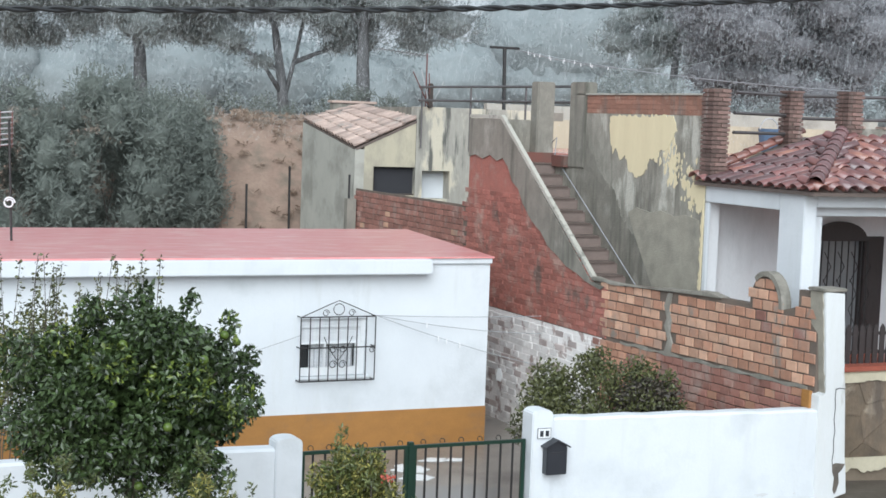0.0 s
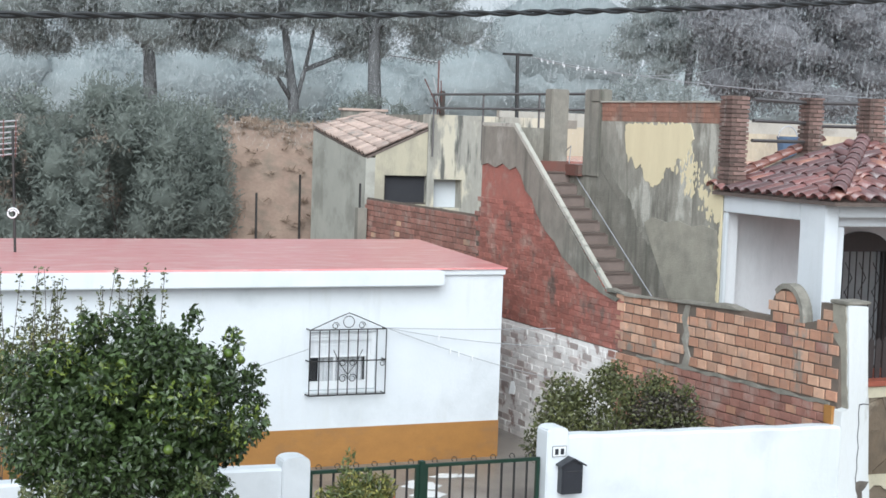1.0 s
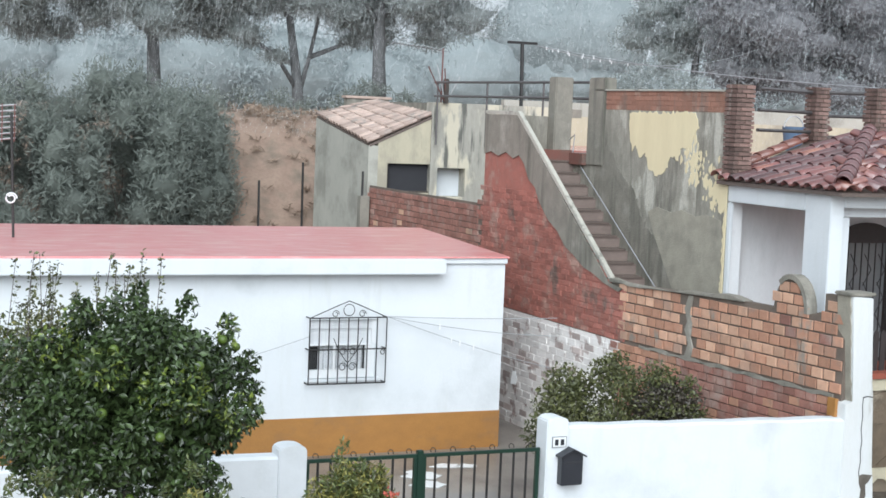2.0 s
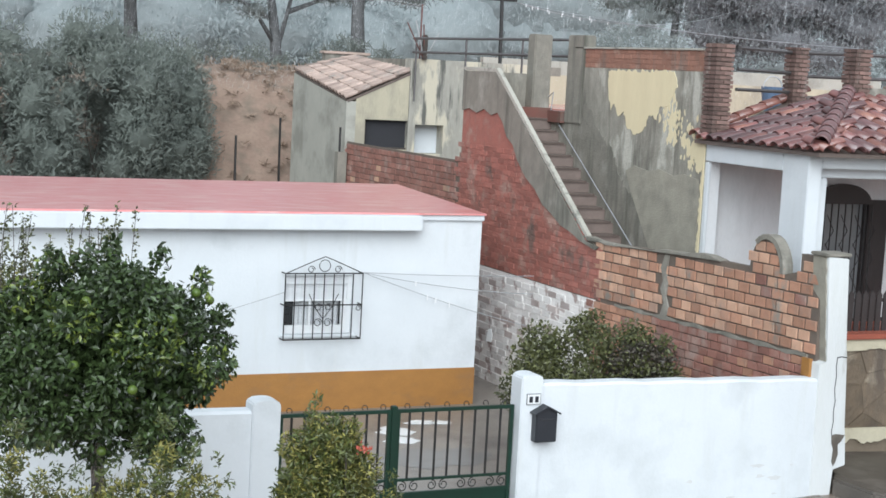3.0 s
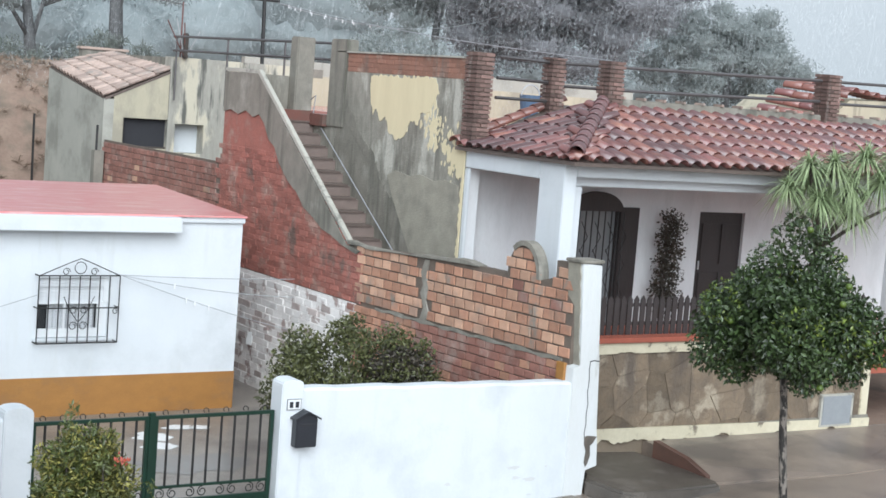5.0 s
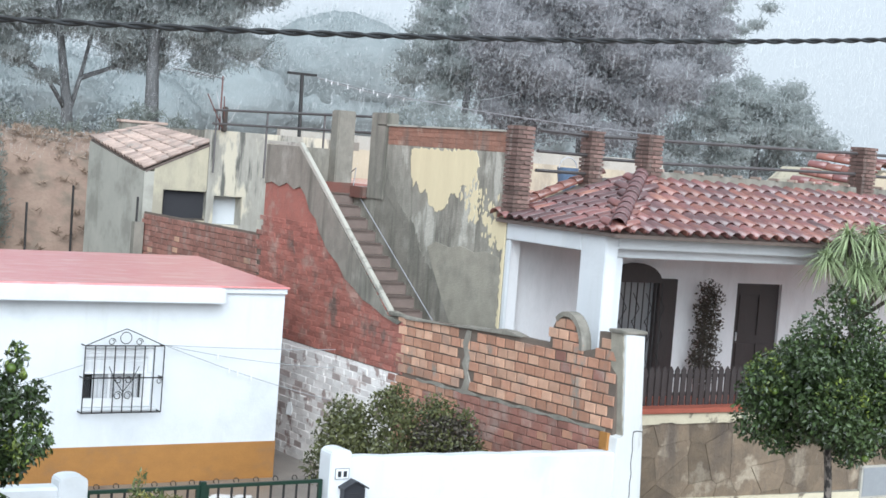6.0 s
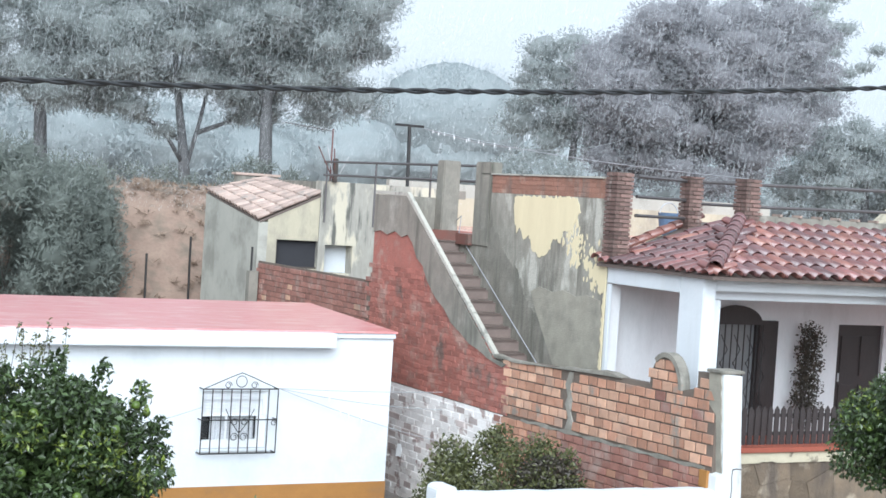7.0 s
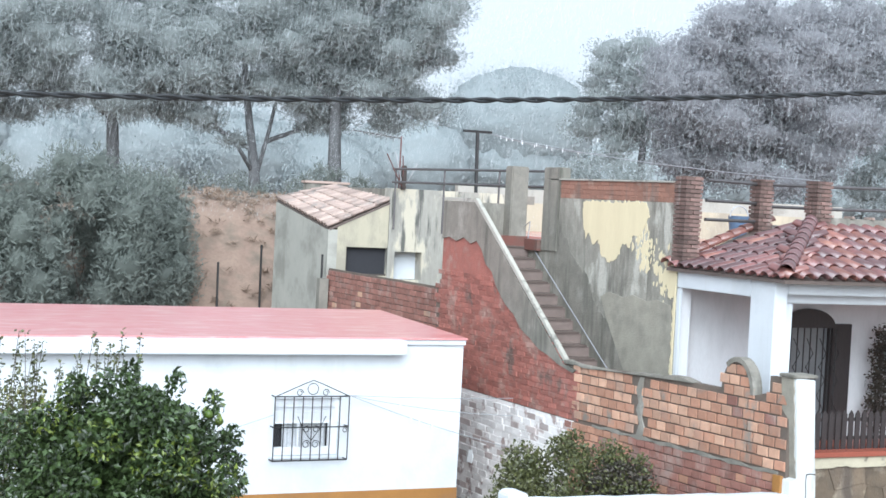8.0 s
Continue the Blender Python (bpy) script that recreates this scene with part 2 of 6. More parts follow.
leaf_orange = surface("leaf_orange", (0.05, 0.076, 0.026), (0.028, 0.046, 0.016), 1.5, 0.8, 0.3, 0.0, 30, island=0.6, grain=0.0)
leaf_lime = surface("leaf_lime", (0.225, 0.205, 0.052), (0.155, 0.152, 0.04), 1.5, 0.8, 0.45, 0.0, 30, island=0.5, grain=0.0)
leaf_olive = surface("leaf_olive", (0.095, 0.098, 0.035), (0.06, 0.07, 0.026), 2.0, 0.9, 0.45, 0.0, 30, island=0.5, grain=0.0)
dry_straw = surface("dry_straw", (0.28, 0.205, 0.15), (0.22, 0.16, 0.12), 2.0, 0.9, 0.7, 0.0, 30, island=0.2, grain=0.0)
leaf_brown = surface("leaf_brown", (0.07, 0.058, 0.042), (0.045, 0.04, 0.032), 2.0, 0.9, 0.5, 0.0, 30, island=0.4, grain=0.0)
leaf_bush = surface("leaf_bush", (0.058, 0.084, 0.022), (0.085, 0.088, 0.026), 2.0, 0.9, 0.4, 0.0, 30, island=0.5, grain=0.0)
# Lighter than the shrubs' own green; the haze before them is in the colour.
leaf_shrub_hazed = surface("leaf_shrub_hazed", (0.285, 0.312, 0.28), (0.24, 0.266, 0.24), 0.5, 0.9, 0.6, 0.0, 30, island=0.05, grain=0.0, porous=0.3, through_light=0.5, spec=0.1)
# Rain haze over the bank trees is mixed into these two leaf colours.
leaf_pine_hazed = surface("leaf_pine_hazed", (0.40, 0.432, 0.42), (0.352, 0.386, 0.379), 0.3, 0.8, 0.6, 0.0, 30, island=0.04, grain=0.0, porous=0.42, through_light=0.5, spec=0.1)
leaf_hazed_grey = surface("leaf_hazed_grey", (0.405, 0.407, 0.428), (0.36, 0.363, 0.382), 0.3, 0.8, 0.6, 0.0, 30, island=0.05, grain=0.0, porous=0.42, through_light=0.5, spec=0.1)
fruit_green = surface("fruit_green", (0.075, 0.125, 0.02), (0.11, 0.145, 0.025), 8, 0.7, 0.4, 0.1, 60)
petal_red = surface("petal_red", (0.46, 0.09, 0.06), (0.34, 0.08, 0.05), 8, 0.7, 0.5, 0.0, 60)
black_plastic = surface("black_metal_box", (0.02, 0.022, 0.028), (0.03, 0.032, 0.04), 6, 0.5, 0.4, 0.1, 60)
steel = surface("steel", (0.55, 0.56, 0.57), (0.45, 0.46, 0.47), 6, 0.5, 0.4, 0.05, 60, metal=0.3)
cable_black = surface("cable_black", (0.02, 0.022, 0.024), (0.035, 0.035, 0.036), 10, 0.5, 0.45, 0.1, 60)
cord_grey = surface("cord_grey", (0.35, 0.36, 0.38), (0.28, 0.29, 0.30), 10, 0.5, 0.6, 0.0, 60)
plastic_white = surface("plastic_white", (0.75, 0.76, 0.77), (0.65, 0.66, 0.68), 6, 0.5, 0.4, 0.05, 60)
curtain = surface("curtain", (0.70, 0.71, 0.73), (0.55, 0.57, 0.60), 3, 0.7, 0.8, 0.2, 20, stretch=(8, 1, 0.3))
bucket_blue = surface("bucket_blue", (0.10, 0.16, 0.25), (0.08, 0.13, 0.2), 6, 0.6, 0.4, 0.05, 50)
water_mat = surface("puddle_water", (0.19, 0.18, 0.17), (0.16, 0.155, 0.145), 3, 0.5, 0.3, 0.05, 9, spec=0.7, grain=0.0)
glass = bpy.data.materials.new("glass")
glass.use_nodes = True
gn, gl = glass.node_tree.nodes, glass.node_tree.links
gn.clear()
gmix, gclear, ggloss, gout = gn.new("ShaderNodeMixShader"), gn.new("ShaderNodeBsdfTransparent"), gn.new("ShaderNodeBsdfGlossy"), gn.new("ShaderNodeOutputMaterial")
gmix.inputs[0].default_value, ggloss.inputs["Roughness"].default_value = 0.1, 0.05
gl.new(gclear.outputs[0], gmix.inputs[1])
gl.new(ggloss.outputs[0], gmix.inputs[2])
gl.new(gmix.outputs[0], gout.inputs[0])


# ---- building helpers ----
def box(bm, x0, x1, y0, y1, z0, z1, m=None):
    """An upright block between two corners."""
    vs = [bm.verts.new(((x0, x1)[i & 1], (y0, y1)[i >> 1 & 1], (z0, z1)[i >> 2 & 1])) for i in range(8)]
    for f in ((0, 2, 3, 1), (4, 5, 7, 6), (0, 1, 5, 4), (2, 6, 7, 3), (0, 4, 6, 2), (1, 3, 7, 5)):
        bm.faces.new([vs[i] for i in f])
    if m is not None:
        bmesh.ops.transform(bm, matrix=m, verts=vs)
    return vs


def slab(bm, outline, depth, m):
    """A flat outline in x and z, pushed back along y by depth, then posed by m."""
    a = [bm.verts.new(m @ Vector((x, 0, z))) for x, z in outline]
    b = [bm.verts.new(m @ Vector((x, depth, z))) for x, z in outline]
    n = len(a)
    bm.faces.new(a)
    bm.faces.new(b[::-1])
    for i in range(n):
        bm.faces.new((a[i], b[i], b[(i + 1) % n], a[(i + 1) % n]))


def tube(bm, points, radii, sides=6):
    """A round bar through points, with a radius at each."""
    rings = []
    points = [Vector(p) for p in points]
    if not isinstance(radii, (list, tuple)):
        radii = [radii] * len(points)
    for i, p in enumerate(points):
        d = (points[min(i + 1, len(points) - 1)] - points[max(i - 1, 0)]).normalized()
        u = d.orthogonal().normalized() if abs(d.z) > 0.9 else d.cross(Vector((0, 0, 1))).normalized()
        w = d.cross(u)
        rings.append([bm.verts.new(p + (u * math.cos(a) + w * math.sin(a)) * radii[i]) for a in (math.tau * k / sides for k in range(sides))])
    for r0, r1 in zip(rings, rings[1:]):
        for k in range(sides):
            bm.faces.new((r0[k], r0[(k + 1) % sides], r1[(k + 1) % sides], r1[k]))
    bm.faces.new(rings[0][::-1])
    bm.faces.new(rings[-1])


def thing(name, label="", category="", group="", kind="", at=(0, 0, 0)):
    """An empty at the base of a thing that has parts."""
    ob = new(name)
    ob.location = at
    ob.empty_display_size = 0.1
    return tagged(ob, label, category, group, kind)


def part(name, bm, material, parent=None, label="", smooth=False, bevel=0.0):
    """Links a bmesh, given in world places, as one mesh object under its thing."""
    if bevel:
        bmesh.ops.bevel(bm, geom=bm.edges[:], offset=bevel, segments=2, affect="EDGES", clamp_overlap=True)
    bmesh.ops.recalc_face_normals(bm, faces=bm.faces[:])
    me = bpy.data.meshes.new(name)
    bm.to_mesh(me)
    bm.free()
    return link(name, me, material, parent, label, smooth)


def link(name, me, material, parent=None, label="", smooth=False):
    if material and not me.materials:
        me.materials.append(material)
    if smooth:
        me.polygons.foreach_set("use_smooth", [True] * len(me.polygons))
    ob = new(name, me)
    if parent:
        ob.parent = parent
        if parent.type == "EMPTY":
            ob.matrix_parent_inverse = Matrix.Translation(-parent.location)
    return tagged(ob, label)


def B():
    return bmesh.new()


def blocks(*boxes):
    bm = bmesh.new()
    for b in boxes:
        box(bm, *b)
    return bm


def pierced(bm, x0, x1, z0, z1, holes, y0, y1):
    """A wall along x, as one connected mesh, with rectangular openings that go through it."""
    xs = sorted({x0, x1, *(h[0] for h in holes), *(h[1] for h in holes)})
    zs = sorted({z0, z1, *(h[2] for h in holes), *(h[3] for h in holes)})
    solid = lambda i, k: 0 <= i < len(xs) - 1 and 0 <= k < len(zs) - 1 and not any(h[0] <= xs[i] < h[1] and h[2] <= zs[k] < h[3] for h in holes)
    vs = {(x, y, z): bm.verts.new((x, y, z)) for x in xs for y in (y0, y1) for z in zs}
    q = lambda *ps: bm.faces.new([vs[c] for c in ps])
    for i in range(len(xs) - 1):
        for k in range(len(zs) - 1):
            if not solid(i, k):
                continue
            a, b, c, d = xs[i], xs[i + 1], zs[k], zs[k + 1]
            q((a, y0, c), (b, y0, c), (b, y0, d), (a, y0, d))
            q((a, y1, c), (a, y1, d), (b, y1, d), (b, y1, c))
            if not solid(i - 1, k):
                q((a, y0, c), (a, y0, d), (a, y1, d), (a, y1, c))
            if not solid(i + 1, k):
                q((b, y0, c), (b, y1, c), (b, y1, d), (b, y0, d))
            if not solid(i, k - 1):
                q((a, y0, c), (a, y1, c), (b, y1, c), (b, y0, c))
            if not solid(i, k + 1):
                q((a, y0, d), (b, y0, d), (b, y1, d), (a, y1, d))


def gz(x):
    """The street's height: it climbs to the right."""
    x = min(max(x, -20), 40)
    return 0.132 + 0.048 * (min(x, 13.5) - 9.3) + 0.03 * max(0, x - 13.5)
# Foliage lifted to a pale blue-grey in place of the haze at that distance.
leaf_far_hazed = surface("leaf_far_hazed", (0.42, 0.465, 0.475), (0.385, 0.43, 0.44), 0.1, 0.8, 0.7, 0.0, 30, island=0.02, grain=0.0, through_light=0.5, spec=0.05)
leaf_young = surface("leaf_young", (0.15, 0.19, 0.035), (0.10, 0.14, 0.028), 1.5, 0.8, 0.35, 0.0, 30, island=0.4, grain=0.0)
pillar_paint = surface("pillar_paint", (0.665, 0.68, 0.69), (0.62, 0.63, 0.62), 3.0, 0.8, 0.65, 0.3, 24, third=(0.40, 0.385, 0.35), third_scale=1.6, third_low=0.57, third_high=0.72, stretch=(2.2, 2.2, 0.5), grain=0.08)
# Whiter than white_paint, to make up for little light under the porch.
porch_white_lifted = surface("porch_white_lifted", (0.78, 0.79, 0.805), (0.72, 0.73, 0.745), 1.6, 0.8, 0.7, 0.2, 26, third=(0.66, 0.67, 0.68), third_scale=1.2, third_low=0.52, third_high=0.68, stretch=(1.4, 1.4, 0.5))

# ---- plan ----
YS, YH, XB, XW = 17.2, 24.1, 13.1, 14.15     # street wall, white house front, boundary wall, neighbour's side wall
EAVE, YARD = 3.21, 0.08

# ---- ground: one sheet, street climbing to the right, a bank and a plateau behind the houses ----
def ground_height(x, y):
    s = gz(x) - (0.14 if y < 15.5 else 0.02)
    if y > 16.5:
        s += (YARD - 0.06 - s) * min(1, (y - 16.5) / 0.6) if x < XB else 0
    bank = min(max((y - 37.5 - 0.6 * math.sin(x * 0.35)) / 7.0, 0), 1)
    bank = bank * bank * (3 - 2 * bank)
    return s * (1 - bank) + bank * (5.25 + 0.15 * noise.noise((x * 0.2, y * 0.2, 0))) + (0.12 * noise.noise((x * 0.9, y * 0.9, 3)) if 37 < y < 60 else 0)


def build_ground():
    xs = [-900, -300, -120, -60, -30] + [-18 + 1.0 * i for i in range(79)] + [75, 110, 180, 350, 900]
    ys = [-600, -150, -40, -10, 2, 8, 12, 14, 15, 16, 16.5, 17.1] + [18 + 2.0 * i for i in range(10)] + [37 + 0.6 * i for i in range(16)] + [47, 50, 56, 64, 80, 120, 250, 600, 1500]
    bm = B()
    grid = [[bm.verts.new((x, y, ground_height(x, y))) for x in xs] for y in ys]
    for j in range(len(ys) - 1):
        for i in range(len(xs) - 1):
            bm.faces.new((grid[j][i], grid[j][i + 1], grid[j + 1][i + 1], grid[j + 1][i]))
    ob = part("ground", bm, earth, smooth=True)
    tagged(ob, "brown earth ground rising in a dry grassy bank", "ground", kind="structure")


build_ground()


def street_sheet(name, y0, y1, lift, material, label, category, x0=-20.0, x1=40.0):
    bm = B()
    n = 30
    for i in range(n):
        a, b = x0 + (x1 - x0) * i / n, x0 + (x1 - x0) * (i + 1) / n
        v = [bm.verts.new(p) for p in ((a, y0, gz(a) + lift), (b, y0, gz(b) + lift), (b, y1, gz(b) + lift), (a, y1, gz(a) + lift),
                                       (a, y0, gz(a) - 0.1), (b, y0, gz(b) - 0.1), (b, y1, gz(b) - 0.1), (a, y1, gz(a) - 0.1))]
        for f in ((0, 1, 2, 3), (0, 4, 5, 1), (3, 2, 6, 7)):
            bm.faces.new([v[k] for k in f])
    bmesh.ops.remove_doubles(bm, verts=bm.verts[:], dist=0.001)
    return tagged(part(name, bm, material), label, category, kind="structure")


street_sheet("road", 4.0, 14.6, -0.08, asphalt, "wet grey-brown concrete street climbing uphill", "road")
street_sheet("planted_bed", 10.3, 12.75, 0.0, earth, "brown earth bed with shrubs along the near kerb", "bed")
street_sheet("pavement", 14.6, YS + 0.05, -0.012, asphalt, "wet pavement bed under small ribbed pavers", "pavement")
street_sheet("pavement_near", 1.5, 4.0, 0.03, asphalt, "wet concrete pavement on the near side", "pavement")
bm = blocks((-6, XB, YS + 0.2, YH + 16, -0.3, YARD))
tagged(part("yard_floor", bm, yard_concrete), "wet grey concrete front yard with puddles", "floor", kind="structure")


# ---- white house ----
def white_house():
    h = thing("white_house", "low white house with ochre base and flat pink roof", "house", at=(6, YH, YARD))
    xr, xl, yb = 12.0, -3.0, 27.8
    wx0, wx1, wz0, wz1 = 8.70, 9.81, 1.295, 2.215     # window opening
    base = 0.685
    front = B()
    pierced(front, xl, xr, base, EAVE - 0.02, [(wx0, wx1, wz0, wz1)], YH, YH + 0.25)
    part("wall", front, white_paint, h)
    part("end_wall", blocks((xr - 0.25, xr, YH + 0.25, yb, base, EAVE - 0.02)), white_paint, h)
    part("end_wall", blocks((xl, xl + 0.25, YH + 0.25, yb, base, EAVE - 0.02)), white_paint, h)
    part("rear_wall", blocks((xl + 0.25, xr - 0.25, yb - 0.25, yb, base, EAVE - 0.02)), white_paint, h)
    part("painted_base", blocks((xl, xr + 0.012, YH - 0.012, yb + 0.01, YARD - 0.1, base)), ochre_paint, h, "ochre painted base", bevel=0.006)
    part("cornice", blocks((xl, 10.85, YH - 0.26, YH - 0.003, EAVE - 0.267, EAVE - 0.03)), white_paint, h, bevel=0.012)
    part("edge_band", blocks((10.85, xr + 0.02, YH - 0.05, YH - 0.003, EAVE - 0.12, EAVE - 0.03)), white_paint, h, bevel=0.01)
    bm = B()      # roof sheet, rising a little towards the back
    pts = [(xl, YH - 0.28), (xr + 0.04, YH - 0.07), (xr + 0.04, yb), (xl, yb)]
    zz = [EAVE - 0.028, EAVE - 0.028, EAVE + 0.13, EAVE + 0.13]
    top = [bm.verts.new((x, y, z + 0.028)) for (x, y), z in zip(pts, zz)]
    bot = [bm.verts.new((x, y, z)) for (x, y), z in zip(pts, zz)]
    bm.faces.new(top)
    bm.faces.new(bot[::-1])
    for i in range(4):
        bm.faces.new((top[i], bot[i], bot[(i + 1) % 4], top[(i + 1) % 4]))
    part("roof", bm, pink_roof, h, "flat wet pink roof sheet")
    # window: frame, panes, blind, and a dark sheet for the unlit room
    y0, y1 = YH + 0.06, YH + 0.12
    w = part("window", blocks((wx0, wx1, y0, y1, wz0, 1.42), (wx0, wx1, y0, y1, 1.80, 1.825), (wx0, wx0 + 0.025, y0, y1, 1.42, 1.80), (9.66, wx1, y0, y1, 1.42, 1.80), (9.12, 9.155, y0, y1, 1.42, 1.80)), plastic_white, h, "white sliding window frame")
    for k in range(8):
        z = 1.825 + (wz1 - 1.825) * k / 8
        part("blind_slat", blocks((wx0 + 0.01, wx1 - 0.07, YH + 0.05 + (0.03 if z < 2.05 else 0.0), YH + 0.1, z, z + 0.046)), curtain, w, "white roller blind half down")
    part("blind_guide", blocks((wx1 - 0.07, wx1, YH + 0.04, YH + 0.1, 1.825, wz1)), plastic_white, w)
    bm = B()
    for i in range(40):
        a, b = 8.90 + 0.76 * i / 40, 8.90 + 0.76 * (i + 1) / 40
        va = [bm.verts.new((x, YH + 0.17 + 0.02 * math.sin(k * 1.3), z)) for k, x in ((i, a), (i + 1, b)) for z in (wz0, 1.85)]
        bm.faces.new((va[0], va[2], va[3], va[1]))
    part("curtain", bm, curtain, w, "pale hanging curtain")
    part("pane", blocks((wx0 + 0.025, 9.66, YH + 0.085, YH + 0.09, 1.42, 1.80)), glass, w).visible_shadow = False
    part("room", blocks((wx0 - 0.2, wx1 + 0.2, YH + 0.3, YH + 0.32, wz0 - 0.2, wz1 + 0.2)), hollow_shade, w)
    part("window_sill", blocks((wx0 - 0.06, wx1 + 0.06, YH - 0.07, YH + 0.05, wz0 - 0.05, wz0)), white_paint, h, bevel=0.01)
    return h


white_house()


def ring(bm, c, r, wire, start=0.0, end=math.tau, n=20, y=None, grow=0.0):
    pts = []
    for i in range(n + 1):
        a = start + (end - start) * i / n
        q = r * (1 - grow * i / n)
        pts.append((c[0] + q * math.cos(a), c[1], c[2] + q * math.sin(a)))
    tube(bm, pts, wire, 5)


def window_grille():
    g = thing("window_grille", "black wrought-iron window grille with scrolls and gable top", "grille", at=(9.3, YH - 0.02, 1.3))
    x0, x1, z0, z1, y = 8.64, 9.905, 1.24, 2.268, YH - 0.18
    for z in (z0, 1.775, z1):
        bm = B()
        tube(bm, [(x0, YH - 0.004, z), (x0, y, z), (x1, y, z), (x1, YH - 0.004, z)], 0.011, 5)
        part("cross_bar", bm, iron_black, g)
    for i in range(9):
        x = x0 + (x1 - x0) * i / 8
        bm = B()
        tube(bm, [(x, y, z0), (x, y, z1)], 0.01, 5)
        part("bar", bm, iron_black, g)
    bm = B()
    mid = (x0 + x1) / 2
    tube(bm, [(x0, y, z1), (mid - 0.16, y, z1 + 0.2), (mid, y, z1 + 0.26), (mid + 0.16, y, z1 + 0.2), (x1, y, z1)], 0.008, 5)
    part("gable_bar", bm, iron_black, g)
    for c, r, s in (((mid, y, z1 + 0.12), 0.09, 0), ((mid - 0.22, y, z1 + 0.06), 0.06, 1), ((mid + 0.22, y, z1 + 0.06), 0.06, 1),
                    ((mid - 0.08, y, 1.74), 0.06, 1), ((mid + 0.08, y, 1.74), 0.06, 1), ((x1 - 0.05, y, 1.72), 0.05, 1), ((mid - 0.08, y, 1.5), 0.07, 1), ((mid + 0.08, y, 1.5), 0.07, 1)):
        bm = B()
        ring(bm, c, r, 0.007, 0, math.tau * (1.25 if s else 1), 18, grow=0.55 if s else 0)
        part("scroll", bm, iron_black, g)
    bm = B()
    for dx, top, bottom in ((-1, 1.95, 1.56), (1, 1.95, 1.56)):
        tube(bm, [(mid, y, bottom), (mid + dx * 0.14, y, 1.74), (mid + dx * 0.24, y, top)], 0.007, 5)
    part("ornament", bm, iron_black, g)


window_grille()


def cord(name, a, b, sag, r, material, label, pegs=()):
    bm = B()
    a, b = Vector(a), Vector(b)
    n = 16
    tube(bm, [a.lerp(b, i / n) + Vector((0, 0, -4 * sag * (i / n) * (1 - i / n))) for i in range(n + 1)], r, 4)
    t = thing(name, label, "clothesline", "clotheslines", at=a)
    part("line", bm, material, t)
    for f in pegs:
        p = a.lerp(b, f) + Vector((0, 0, -4 * sag * f * (1 - f)))
        part("clothes_peg", blocks((p.x - 0.012, p.x + 0.012, p.y - 0.008, p.y + 0.008, p.z - 0.06, p.z + 0.02)), plastic_white, t)
    return t


for (x, z, sag, pg) in ((12.95, 2.2, 0.02, ()), (12.95, 1.9, 0.06, (0.3,)), (12.95, 1.35, 0.05, (0.37, 0.42, 0.5))):
    cord("clothesline", (9.905, YH - 0.18, 2.28), (x, YH - 0.1, z), sag, 0.005, cord_grey, "thin grey clothesline from grille to boundary wall", pg)
cord("clothesline", (8.63, YH - 0.18, 1.98), (6.2, YH - 0.2, 1.3), 0.02, 0.005, cord_grey, "thin grey clothesline from grille to yard tree")


# ---- street wall, gate, pillar ----
def rounded_top_post(name, x0, x1, z1, group=""):
    w = x1 - x0
    outline = [(0, gz(x0) - 0.1), (w, gz(x0) - 0.1), (w, z1 - 0.07)] + [(w / 2 + w / 2 * math.cos(a), z1 - 0.07 + 0.07 * math.sin(a) ** 0.6) for a in (math.pi * k / 10 for k in range(1, 10))] + [(0, z1 - 0.07)]
    bm = B()
    slab(bm, outline, 0.28, Matrix.Translation((x0, YS - 0.045, 0)))
    return tagged(part(name, bm, white_paint, bevel=0.012), "white rendered gate post with rounded top", "gate post", "gate posts")


rounded_top_post("gate_post", 9.24, 9.52, 2.03)
rounded_top_post("gate_post", 6.03, 6.345, 1.85)


def street_wall(x0, x1, top):
    bm = B()
    n = 14
    rows = []
    for i in range(n + 1):
        x = x0 + (x1 - x0) * i / n
        t = top(x) + 0.008 * math.sin(i * 2.1)
        rows.append([bm.verts.new(p) for p in ((x, YS, gz(x) - 0.15), (x, YS, t - 0.03), (x, YS + 0.03, t), (x, YS + 0.21, t), (x, YS + 0.24, t - 0.03), (x, YS + 0.24, -0.3))])
    for a, b in zip(rows, rows[1:]):
        for k in range(5):
            bm.faces.new((a[k], b[k], b[k + 1], a[k + 1]))
    bm.faces.new(rows[0][::-1])
    bm.faces.new(rows[-1])
    return tagged(part("street_wall", bm, white_paint), "white rendered street wall with dirty foot", "wall", kind="structure")


street_wall(9.52, 13.47, lambda x: 1.915 - 0.018 * (x - 9.52))
street_wall(-8.0, 6.03, lambda x: 1.74)

pillar = thing("wall_pillar", "cracked white wall pillar with stained cement top", "pillar", at=(13.6, YS, 0.3))
bm = B()
slab(bm, [(13.47, 0.3), (13.79, 0.3), (13.80, 0.66), (14.0, 0.70), (13.965, 1.05), (13.94, 1.2), (13.885, 2.13), (13.86, 2.3), (13.80, 3.37), (13.478, 3.40), (13.585, 2.06), (13.47, 2.03)], 0.29, Matrix.Translation((0, YS - 0.02, 0)))
part("shaft", bm, pillar_paint, pillar, bevel=0.008)
bm = B()
prg = random.Random(91)
zs = [2.03 + 1.36 * i / 16 for i in range(17)]
wall_outline = [(YS + 0.002 + prg.uniform(0, 0.03), z) for z in zs] + [(YS + 0.275, z) for z in reversed(zs)]
va, vb = [[bm.verts.new((x + 0.083 * (3.4 - z), y, z)) for y, z in wall_outline] for x in (13.462, 13.49)]
bm.faces.new(va)
bm.faces.new(vb[::-1])
